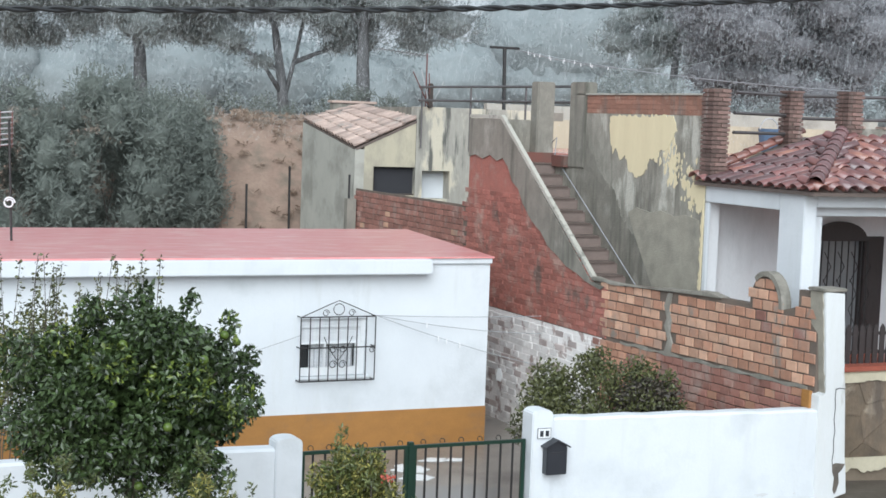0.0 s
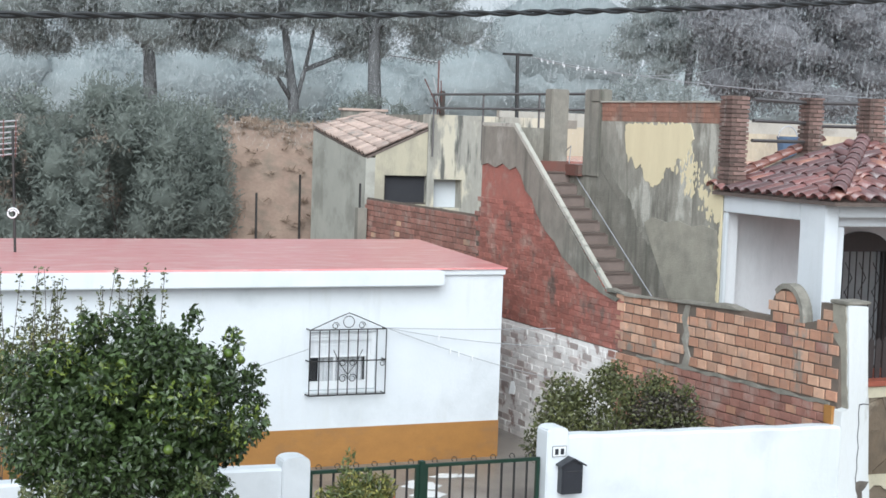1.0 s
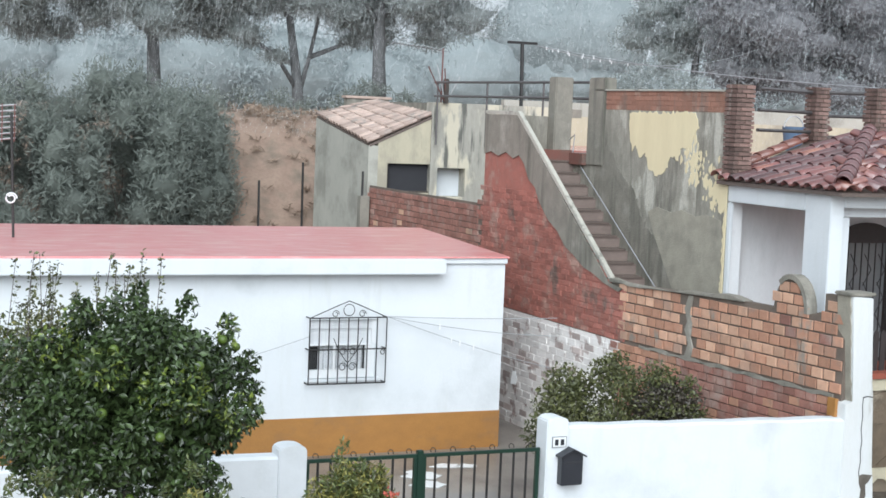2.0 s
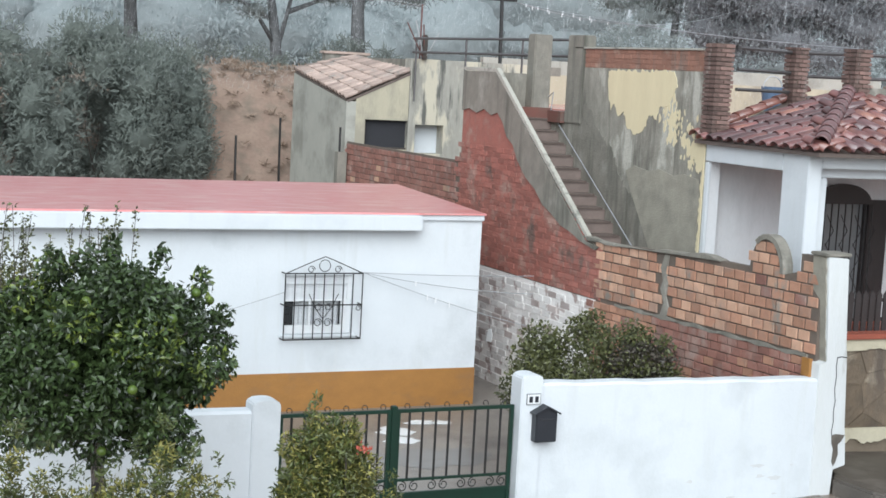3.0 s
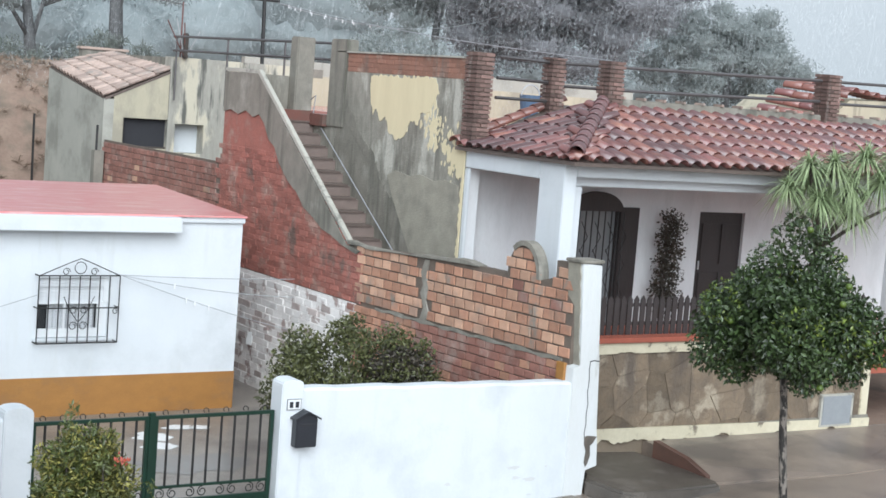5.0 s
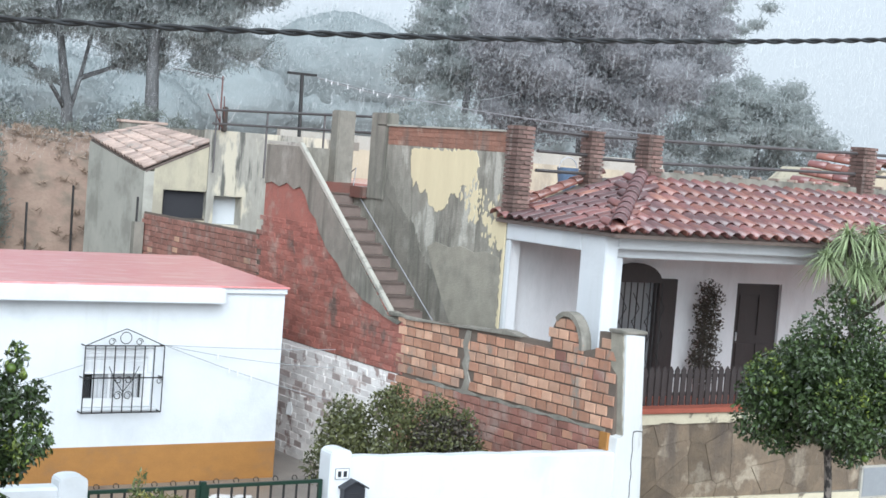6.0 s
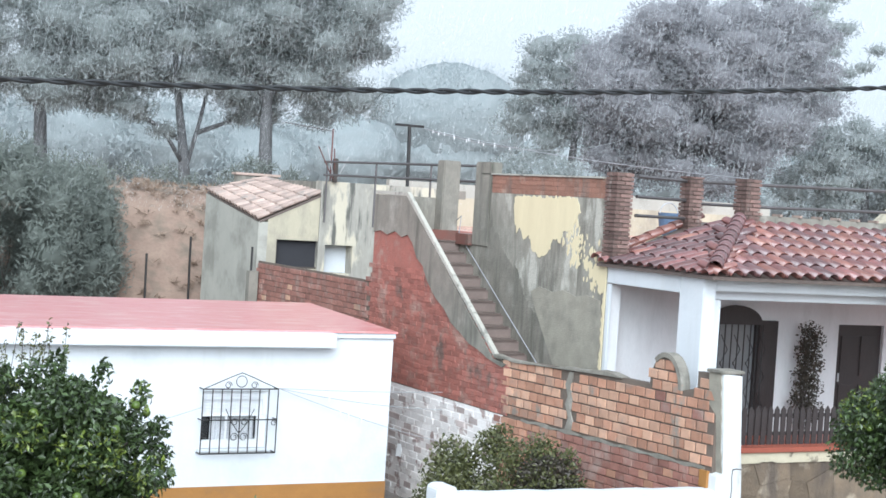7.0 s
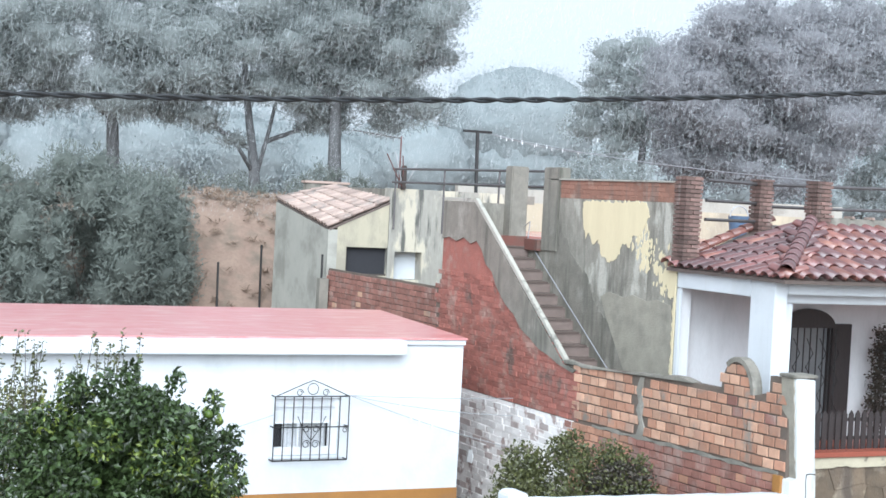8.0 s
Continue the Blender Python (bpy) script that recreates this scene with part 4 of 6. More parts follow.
part("frame", blocks((19.46, 20.19, 18.38, 18.43, 0.65, 0.68), (19.46, 20.19, 18.38, 18.43, 1.14, 1.17), (19.46, 19.5, 18.38, 18.43, 0.68, 1.14), (20.15, 20.19, 18.38, 18.43, 0.68, 1.14)), cement_light, mb)
# picket fence on the coping
fence = thing("picket_fence", "low dark brown picket fence on the porch wall", "fence", at=(17, 18.6, 2.08))
part("rail", blocks((13.9, 20.5, 18.63, 18.66, 2.31, 2.36)), dark_wood, fence)
part("rail", blocks((13.9, 20.5, 18.63, 18.66, 2.58, 2.63)), dark_wood, fence)
bm = B()
slab(bm, [(0, 0), (0.085, 0), (0.085, 0.51), (0.0425, 0.57), (0, 0.51)], 0.02, Matrix())
picket = bpy.data.meshes.new("picket")
bmesh.ops.recalc_face_normals(bm, faces=bm.faces[:])
bm.to_mesh(picket)
bm.free()
for i in range(54):
    p = link("picket", picket, dark_wood, fence)
    p.location = (13.92 + 0.122 * i, 18.608, 2.175)
# windows and doors in the porch's back wall
d1 = thing("porch_window", "dark window with arched black iron grille", "window", kind="structure", at=(16.85, PB, 2.0))
part("frame", blocks((16.055, 16.15, PB - 0.02, PB + 0.15, 1.85, 3.785), (17.45, 17.845, PB - 0.03, PB + 0.15, 1.85, 3.785)), dark_wood, d1)
# Opaque grey pane: the rainy sky it mirrors is put into its colour.
part("pane", blocks((16.15, 17.7, PB + 0.12, PB + 0.13, 1.85, 3.79)), pane_grey, d1, "glass coloured grey for reflected sky")
bm = B()
slab(bm, [(0.55 * math.cos(a), 0.32 * math.sin(a)) for a in (math.pi * k / 14 for k in range(15))], 0.05, Matrix.Translation((16.9, PB - 0.10, 3.72)))
part("arch_board", bm, dark_wood, d1, "dark arched board")
for i in range(10):
    bm = B()
    x = 16.25 + 1.2 * i / 9
    tube(bm, [(x, PB - 0.12, 1.9), (x, PB - 0.12, 3.72)], 0.012, 5)
    part("bar", bm, iron_black, d1)
for i in range(5):
    for z in (2.35, 2.85, 3.3):
        bm = B()
        x = 16.30 + 0.27 * i
        tube(bm, [(x, PB - 0.12, z - 0.25), (x + 0.145, PB - 0.12, z), (x, PB - 0.12, z + 0.25)], 0.008, 4)
        part("diamond_bar", bm, iron_black, d1)
d2 = thing("porch_door", "dark brown closed wooden porch door", "door", kind="structure", at=(19.74, PB, 1.85))
part("leaf", blocks((19.225, 20.265, PB + 0.06, PB + 0.11, 1.85, 3.745)), dark_wood, d2)
for za, zb in ((2.0, 2.7), (2.85, 3.55)):
    for xa, xb in ((19.34, 19.69), (19.79, 20.14)):
        part("panel", blocks((xa, xb, PB + 0.04, PB + 0.06, za, zb)), dark_wood, d2, bevel=0.008)
part("handle", blocks((19.29, 19.32, PB + 0.02, PB + 0.04, 2.75, 2.9)), steel, d2)


# ---- tiled porch roof ----
def tile_mesh(w, length, r0):
    """One barrel tile, tapering uphill: the arch spans x, the length runs along y."""
    bm = B()
    rings = []
    for y, s, up in ((0, 1.0, 0.022), (length, 0.9, 0.0)):
        rings.append([[bm.verts.new((math.cos(a) * w / 2 * s * k, y, math.sin(a) * r0 * s * k + up)) for a in (math.pi * i / 7 for i in range(8))] for k in (1.0, 0.86)])
    for i in range(7):
        bm.faces.new((rings[0][0][i], rings[0][0][i + 1], rings[1][0][i + 1], rings[1][0][i]))
        bm.faces.new((rings[0][1][i + 1], rings[0][1][i], rings[1][1][i], rings[1][1][i + 1]))
        bm.faces.new((rings[0][0][i + 1], rings[0][0][i], rings[0][1][i], rings[0][1][i + 1]))
    for i in (0, 7):
        bm.faces.new((rings[0][0][i], rings[1][0][i], rings[1][1][i], rings[0][1][i]))
    bmesh.ops.recalc_face_normals(bm, faces=bm.faces[:])
    me = bpy.data.meshes.new("roof_tile")
    bm.to_mesh(me)
    bm.free()
    me.polygons.foreach_set("use_smooth", [True] * len(me.polygons))
    return me


def lay_tiles(parent, mesh, material, origin, along, up, cols, rows, pitch, step, keep, seed, pan=None):
    """Covers a slope with tiles: along the eave and up the slope."""
    rng = random.Random(seed)
    along, up = Vector(along).normalized(), Vector(up).normalized()
    nrm = along.cross(up)
    for c in range(cols):
        for r in range(rows):
            p = Vector(origin) + along * (c * pitch) + up * (r * step)
            if not keep(p):
                continue
            basis = Matrix((along, up, nrm)).transposed().to_4x4()
            pickm = material[rng.randrange(len(material))] if isinstance(material, tuple) else material
            ob = link("roof_tile", mesh[pickm.name], pickm, parent)
            ob.matrix_basis = Matrix.Translation(p + nrm * rng.uniform(0.0, 0.005)) @ basis @ pose(0, 0, 0, 0, 0, rng.uniform(-0.8, 0.8))


EX, EY, EZ = 14.06, 18.28, 4.64      # the porch eave's corner
RX, RY, RZ = 16.45, 20.75, 5.38      # the hip's upper end
proof = thing("porch_roof", "wet dark red barrel-tile hipped porch roof", "roof", at=(17, 19.5, 4.6))
bm = B()
v = [bm.verts.new(p) for p in ((EX, EY, EZ), (24.0, EY, EZ), (24.0, RY, RZ), (RX, RY, RZ), (EX, 21.25, EZ), (RX, 21.9, RZ))]
bm.faces.new((v[0], v[1], v[2], v[3]))
bm.faces.new((v[0], v[3], v[5], v[4]))
ex = bmesh.ops.extrude_face_region(bm, geom=bm.faces[:])
bmesh.ops.translate(bm, vec=(0, 0, -0.05), verts=[q for q in ex["geom"] if isinstance(q, bmesh.types.BMVert)])
part("deck", bm, tread_dark, proof, "roof deck under the tiles")


def tile_set(*size):
    """One mesh for each shade of tile."""
    out = {}
    for m in (tile_red, tile_dark, tile_orange):
        out[m.name] = tile_mesh(*size)
        out[m.name].materials.append(m)
    return out


tm, tl = tile_set(0.215, 0.50, 0.10), tile_set(0.20, 0.52, 0.085)
fup = Vector((0, RY - EY, RZ - EZ))
lup = Vector((RX - EX, 0, RZ - EZ))
lay_tiles(proof, tm, (tile_red, tile_red, tile_orange, tile_dark), (EX + 0.1, EY - 0.06, EZ + 0.0), (1, 0, 0), fup, 39, 6, 0.255, 0.44, lambda p: p.x - EX > (p.y - EY) * (RX - EX) / (RY - EY) + 0.03 and p.y < RY - 0.15, 1)
lay_tiles(proof, tl, (tile_red, tile_dark, tile_dark), (EX - 0.06, 21.02, EZ + 0.0), (0, -1, 0), lup, 11, 7, 0.262, 0.42, lambda p: p.y - EY > (p.x - EX) * (RY - EY) / (RX - EX) + 0.03 and p.x < RX - 0.12 and p.y < 21.25 + (p.x - EX) * 0.26, 2)
# hip tiles, top course
hip = (Vector((RX, RY, RZ)) - Vector((EX, EY, EZ)))
hm = tile_mesh(0.24, 0.46, 0.12)
for i in range(10):
    p = Vector((EX, EY, EZ)) + hip * (i / 10.0) + Vector((0, 0, 0.10))
    q = hip.normalized()
    side = q.cross(Vector((0, 0, 1))).normalized()
    ob = link("hip_tile", hm, tile_dark, proof)
    ob.matrix_basis = Matrix.Translation(p) @ Matrix((side, q, side.cross(q))).transposed().to_4x4()
vm = tile_mesh(0.21, 0.46, 0.10)
for i in range(8):
    f = i / 8
    p = Vector((EX, 21.25, EZ)).lerp(Vector((RX, 21.9, RZ)), f) + Vector((0, 0.02, 0.04))
    q = (Vector((RX, 21.9, RZ)) - Vector((EX, 21.25, EZ))).normalized()
    side = q.cross(Vector((0, 0, 1))).normalized()
    ob = link("verge_tile", vm, tile_orange, proof)
    ob.matrix_basis = Matrix.Translation(p) @ Matrix((side, q, side.cross(q))).transposed().to_4x4()
part("top_course", blocks((RX, 24.0, RY - 0.09, RY + 0.2, RZ - 0.15, RZ + 0.17)), cement, proof, "dark mortar course at the roof's head", bevel=0.02)
for i in range(17):
    part("ridge_tile", blocks((RX + 0.3 + 0.42 * i, RX + 0.36 + 0.42 * i, RY - 0.12, RY + 0.1, RZ + 0.165, RZ + 0.21)), tile_old, proof, bevel=0.008)


# ---- brick piers and rails on the terrace ----
def brick_pier(x, y, z0, z1, w=0.40):
    p = thing("brick_pier", "weathered red brick terrace pier", "pier", "terrace piers", at=(x, y, z0))
    part("core", blocks((x - w / 2 + 0.022, x + w / 2 - 0.022, y - w / 2 + 0.022, y + w / 2 - 0.022, z0, z1 - 0.02)), mortar, p)
    rng = random.Random(int(x * 100))
    k = 0
    z = z0
    while z < z1 - 0.03:
        top = min(z + 0.05, z1)
        g = 0.004
        a, b = x - w / 2, x + w / 2
        c, d = y - w / 2, y + w / 2
        j = lambda: rng.uniform(-0.01, 0.01)
        long_first = k % 2 == 0
        if long_first:
            cuts = [(a, x - g, c, y - g), (x + g, b, c, y - g), (a, x - g, y + g, d), (x + g, b, y + g, d)]
        else:
            q = w * 0.27
            cuts = [(a, a + q - g, c, y - g), (a + q + g, b, c, y - g), (a, a + q - g, y + g, d), (a + q + g, b, y + g, d)]
        bm = B()
        for x0, x1, y0, y1 in cuts:
            box(bm, x0 + j(), x1 + j(), y0 + j(), y1 + j(), z, top)
        part("course", bm, pier_brick, p)
        z += 0.066
        k += 1
    return p


PIERS = [(14.24, 21.02, TF - 0.08, 6.1, 0.31), (16.17, 21.72, RZ - 0.15, 6.12, 0.28), (16.54, 20.72, RZ - 0.1, 6.12, 0.30), (21.36, 20.72, RZ - 0.1, 6.27, 0.33)]
for q in PIERS:
    brick_pier(*q)


def rail(name, a, b, zs, material, label, group="terrace rails"):
    t = thing(name, label, "railing", group, at=(a[0], a[1], zs[0]))
    for z in zs:
        bm = B()
        tube(bm, [(a[0], a[1], z), (b[0], b[1], z + (b[2] if len(b) > 2 else 0))], 0.03, 6)
        part("bar", bm, material, t)
    return t


rail("terrace_rail", (14.6, 21.05), (16.05, 21.7), (6.04, 5.72, 5.42), rail_grey, "dark steel rails between terrace piers")
rail("terrace_rail", (16.25, 21.52), (16.48, 20.93), (6.04, 5.68), rail_grey, "dark steel rails between terrace piers")
rail("terrace_rail", (16.72, 20.72), (21.2, 20.72, 0.1), (6.04, 5.68), rail_grey, "dark steel rails between terrace piers")
rail("terrace_rail", (21.5, 20.72), (27.0, 20.72, 0.1), (6.14, 5.76), rail_grey, "dark steel rails between terrace piers")
rr = rail("terrace_rail", (14.62, 33.4), (15.0, 26.4), (6.16, 5.86), rail_grey, "dark steel rails over the stair head")
for f in (0.02, 0.35, 0.68, 0.98):
    bm = B()
    px, py = 14.62 + 0.38 * f, 33.4 - 7.0 * f
    tube(bm, [(px, py, TF), (px, py, 6.17)], 0.022, 6)
    part("post", bm, rail_grey, rr)


# ---- shed with old tiles behind the boundary wall ----
shed = thing("tiled_shed", "small yellow and grey shed with old clay tile roof", "shed", at=(13.8, 34, 0.2))
SA, SB, SC, SD = Vector((13.11, 33.35, 4.74)), Vector((13.11, 36.95, 5.30)), Vector((14.56, 33.35, 5.40)), Vector((14.56, 36.95, 5.66))
bm = B()
wall_profile(bm, [(33.36, 0.1), (36.95, 0.1), (36.95, SB.z - 0.05), (33.36, SA.z - 0.05)], 13.09, 13.3)
part("side_wall", bm, shed_grey, shed, "grey rendered side wall")
bm = B()
slab(bm, [(13.31, 0.1), (14.55, 0.1), (14.55, 3.70), (13.54, 3.70), (13.54, 4.34), (14.55, 4.34), (14.55, SC.z - 0.06), (13.31, SA.z + 0.06)], 0.2, Matrix.Translation((0, 33.36, 0)))
part("gable_wall", bm, yellow_wall, shed, "stained yellow gable wall")
part("corner", blocks((13.085, 13.31, 33.355, 33.36, 0.1, SA.z - 0.02)), shed_grey, shed)
# The shed's unlit inside is only this dark sheet.
part("window", blocks((13.4, 14.6, 33.5, 33.52, 3.6, 4.42)), hollow_shade, shed, "open window backed by a dark sheet for shade")
part("window_frame", blocks((13.54, 14.56, 33.42, 33.46, 3.70, 3.74), (13.54, 13.58, 33.42, 33.46, 3.74, 4.34)), bark, shed)
bm = B()
v = [bm.verts.new(q) for q in (SA, SC, SD, SB)]
bm.faces.new(v)
ex = bmesh.ops.extrude_face_region(bm, geom=bm.faces[:])
bmesh.ops.translate(bm, vec=(0, 0, -0.05), verts=[q for q in ex["geom"] if isinstance(q, bmesh.types.BMVert)])
part("deck", bm, tread_dark, shed)
sm = tile_mesh(0.165, 0.40, 0.095)
g = random.Random(5)
for c in range(17):
    for r in range(5):
        u, v = (r - 0.12) / 5, (c + 0.5) / 17
        q = SA + (SC - SA) * u + (SB - SA) * v + (SD - SB - SC + SA) * u * v
        up = ((SC - SA) + (SD - SB - SC + SA) * v).normalized()
        along = ((SB - SA) + (SD - SB - SC + SA) * u).normalized()
        nrm = up.cross(along).normalized()
        ob = link("roof_tile", sm, tile_old, shed)
        ob.matrix_basis = Matrix.Translation(q + nrm * (0.015 + g.uniform(0, 0.012))) @ Matrix((up.cross(nrm), up, nrm)).transposed().to_4x4() @ pose(0, 0, 0, 0, 0, g.uniform(-2, 2))
part("ridge_wall", blocks((13.9, 15.0, 37.1, 37.3, 0.1, 5.76)), cement, shed)
part("ridge_cap", blocks((13.85, 15.05, 37.05, 37.35, 5.76, 5.82)), tile_old, shed, bevel=0.01)
part("drain_box", blocks((12.86, 13.07, 33.15, 33.34, 2.5, 3.62)), cement, shed)
bm = B()
tube(bm, [(12.95, 33.3, 3.5), (12.95, 33.3, 4.15)], 0.025, 6)
part("vent_pipe", bm, iron_black, shed)

# ---- neighbour's farther roof, laundry cord, bucket, aerials ----
far = thing("far_tiled_roof", "red tiled roof slope beyond the terrace", "roof", at=(23, 24, 5))
bm = B()
slab(bm, [(0, -0.6), (6.0, -0.6), (6.0, 0.9), (1.1, 0.72), (0.0, -0.1)], 3.0, Matrix.Translation((25.1, 24.6, 5.2)))
part("gable", bm, yellow_wall, far)
FA = Vector((24.9, 24.5, 5.1))
lay_tiles(far, tm, (tile_red, tile_orange), FA, (0.80, 0, 0.6), (-0.15, 1, 0.1), 6, 4, 0.3, 0.4, lambda q: True, 7)
lay_tiles(far, tm, (tile_red, tile_orange), FA + Vector((1.35, 0, 0.98)), (1, 0, -0.1), (0, 1, 0.08), 10, 4, 0.33, 0.4, lambda q: True, 8)
part("terrace_ledge", blocks((17.15, 17.75, 23.8, 24.3, TF, 5.08)), yellow_wall, nh, bevel=0.01)
bk = thing("bucket", "blue-grey plastic bucket on a terrace ledge", "bucket", at=(17.45, 24.05, 5.08))
bm = B()
bmesh.ops.create_cone(bm, cap_ends=True, segments=18, radius1=0.15, radius2=0.2, depth=0.42, matrix=Matrix.Translation((17.45, 24.05, 5.08 + 0.21)))
part("body", bm, bucket_blue, bk)
bm = B()
ring(bm, (17.45, 24.05, 5.08 + 0.40), 0.2, 0.012, 0, math.pi)
part("handle", bm, steel, bk)

tp = thing("washing_line_pole", "black steel T-shaped washing line pole", "pole", at=(17.12, 34.2, 5.7))
bm = B()
tube(bm, [(17.16, 34.2, 5.7), (17.12, 34.2, 7.18)], 0.045, 6)
part("mast", bm, iron_black, tp)
part("crossbar", blocks((16.74, 17.5, 34.17, 34.23, 7.16, 7.22)), iron_black, tp)


def aerial(name, x, y, z0, z1, boom, n, label, tilt=0.0, material=None):
    a = thing(name, label, "aerial", "roof aerials", at=(x, y, z0))
    bm = B()
    tube(bm, [(x, y, z0), (x, y, z1)], 0.018, 6)
    part("mast", bm, rail_rust, a)
    bm = B()
    tube(bm, [(x, y, z1 - 0.05), (x - boom, y, z1 + tilt)], 0.01, 5)
    part("boom", bm, material or rail_grey, a)
    for i in range(n):
        f = i / (n - 1)
        bm = B()
        px, pz = x - boom * f, z1 - 0.05 + (tilt + 0.05) * f
        tube(bm, [(px, y - 0.14, pz + 0.03), (px, y + 0.14, pz - 0.03)], 0.008, 4)
        part("element", bm, steel, a)
    return a


aerial("tv_aerial", 14.82, 33.5, 5.65, 6.92, 1.2, 12, "long thin tv aerial on the old house", 0.06)
fan = thing("broken_aerial", "bent red and white aerial frame on a post", "aerial", "roof aerials", at=(14.75, 33.3, 5.7))
for k, (dx, dz) in enumerate(((-0.5, 0.75), (-0.32, 0.8), (-0.15, 0.72), (0.2, 0.55), (-0.35, 0.3))):
    bm = B()
    tube(bm, [(14.85 + dx * 0.05, 33.3, 5.72), (14.9 + dx, 33.3 - 0.05 * k, 5.75 + dz)], 0.014, 5)
    part("rod", bm, steel if k % 2 else rail_rust, fan)
part("head", blocks((14.78, 14.90, 33.25, 33.34, 5.7, 6.25)), bark, fan, bevel=0.02)

ta = thing("roof_aerial", "tv aerial with reflector grid on white house roof", "aerial", "roof aerials", at=(4.5, 26, 3.3))
bm = B()
tube(bm, [(4.5, 26, 3.3), (4.44, 26, 5.2)], 0.02, 6)
part("mast", bm, iron_black, ta)
for k in range(7):
    bm = B()
    tube(bm, [(4.1, 25.9, 4.78 + 0.085 * k), (4.52, 26.1, 4.82 + 0.085 * k)], 0.013, 4)
    part("grid_rod", bm, steel, ta)
for dx in (4.12, 4.3, 4.5):
    bm = B()
    tube(bm, [(dx, 25.9 + (dx - 4.1) * 0.47, 4.76), (dx, 25.9 + (dx - 4.1) * 0.47, 5.34)], 0.014, 4)
    part("grid_post", bm, rail_rust, ta)
bm = B()
ring(bm, (4.45, 25.96, 3.9), 0.09, 0.014, 0, math.tau * 1.4, 24, grow=0.5)
part("cable_coil", bm, plastic_white, ta)

for end, sag in (((35.0, 50, 8.5), 0.6), ((16.54, 20.72, 6.13), 0.12)):
    cord("laundry_line", (17.45, 34.2, 7.16), end, sag, 0.008, cord_grey, "sagging washing cord with pegs above the terrace", [0.05, 0.1, 0.14, 0.2, 0.24, 0.3])

# small rag pegged where the line meets the boundary wall
bm = B()
slab(bm, [(0, 0), (0.07, 0.02), (0.13, 0.0), (0.15, 0.14), (0.12, 0.25), (0.05, 0.24), (0.02, 0.13)], 0.012, Matrix.Translation((13.03, 25.8, 0.78)) @ pose(0, 0, 0, 0, 0, -70))
tagged(part("rag", bm, wet_white, bevel=0.004), "small wet white rag hanging on the whitewashed wall", "rag")

# fence stakes on the bank
for x, z in ((11.42, 3.8), (13.84, 4.07), (12.67, 3.58)):
    bm = B()
    tube(bm, [(x, 40.0, 1.0), (x - 0.03, 40.0, z)], 0.03, 6)
    tagged(part("fence_stake", bm, iron_black), "thin dark iron fence stake on the bank", "stake", "fence stakes")

# overhead cable: two twisted strands
def cable_height(x):
    return 6.162 + 0.0737 * (x - 4.69) + 0.0046 * (x - 4.69) ** 2


for x in (-8.0, 16.0):
    up = thing("utility_pole", "plain wooden utility pole carrying the cable", "pole", "utility poles", at=(x, 10, gz(x) - 0.1))
    bm = B()
    tube(bm, [(x, 10.1, gz(x) - 0.1), (x, 10.1, cable_height(x) + 0.5)], [0.13, 0.09], 12)
    part("shaft", bm, bark_pale, up, smooth=True)
    part("insulator", blocks((x - 0.03, x + 0.03, 9.985, 10.02, cable_height(x) - 0.05, cable_height(x) + 0.06)), steel, up, bevel=0.008)
oc = thing("overhead_cable", "twisted black overhead cable across the street", "cable", at=(-8, 10, 6.0))
for ph in (0, math.pi):
    bm = B()
    pts = []
    for i in range(701):
        x = -8 + 24 * i / 700
        zc = cable_height(x)
        a = x * 16 + ph
        pts.append((x, 10 + 0.011 * math.cos(a), zc + 0.011 * math.sin(a)))
    tube(bm, pts, 0.011, 5)
    part("strand", bm, cable_black, oc)

# concrete step and ramp by the pillar
ramp = thing("entrance_step", "worn wet concrete entrance step with brick ramp edge", "step", at=(14.6, 17.3, 0.3))
bm = B()
o = [(13.80, 17.17), (13.84, 16.42), (13.92, 16.30), (14.1, 16.27), (15.68, 16.54), (15.80, 16.68), (15.80, 17.3), (15.8, 18.44), (14.02, 18.44), (14.0, 17.3)]
a = [bm.verts.new((x, y, gz(x) - 0.05)) for x, y in o]
b = [bm.verts.new((x + (14.6 - x) * 0.03, y + 0.04, 0.55 - 0.14 * max(0, x - 15.2) - 0.02 * math.sin(x * 7))) for x, y in o]
bm.faces.new(a[::-1])
bm.faces.new(b)
for i in range(len(o)):
    bm.faces.new((a[i], a[(i + 1) % len(o)], b[(i + 1) % len(o)], b[i]))
part("slab", bm, wet_cement, ramp, bevel=0.03)
bm = B()
o = [(15.78, 18.1, 0.72), (15.77, 17.4, 0.63), (15.73, 16.92, 0.50), (15.82, 16.93, 0.50), (15.87, 17.4, 0.63), (15.88, 18.1, 0.72)]
a = [bm.verts.new((x, y, 0.2)) for x, y, z in o]
b = [bm.verts.new(q) for q in o]
bm.faces.new(a[::-1])
bm.faces.new(b)
for i in range(len(o)):
    bm.faces.new((a[i], a[(i + 1) % len(o)], b[(i + 1) % len(o)], b[i]))
part("brick_edge", bm, brick_dull, ramp, "bare brick ramp edge")
bm = B()
o = [(15.87, 18.46, 0.64), (15.87, 17.95, 0.63), (15.86, 17.3, 0.56), (15.81, 16.83, 0.43), (18.0, 16.5, 0.475), (22.0, 16.5, 0.595), (22.0, 18.46, 0.60)]
a = [bm.verts.new((x, y, 0.2)) for x, y, z in o]
b = [bm.verts.new(q) for q in o]
bm.faces.new(a[::-1])
bm.faces.new(b)
for i in range(len(o)):
    bm.faces.new((a[i], a[(i + 1) % len(o)], b[(i + 1) % len(o)], b[i]))
part("ramp_surface", bm, asphalt, ramp, "sloped wet concrete ramp")


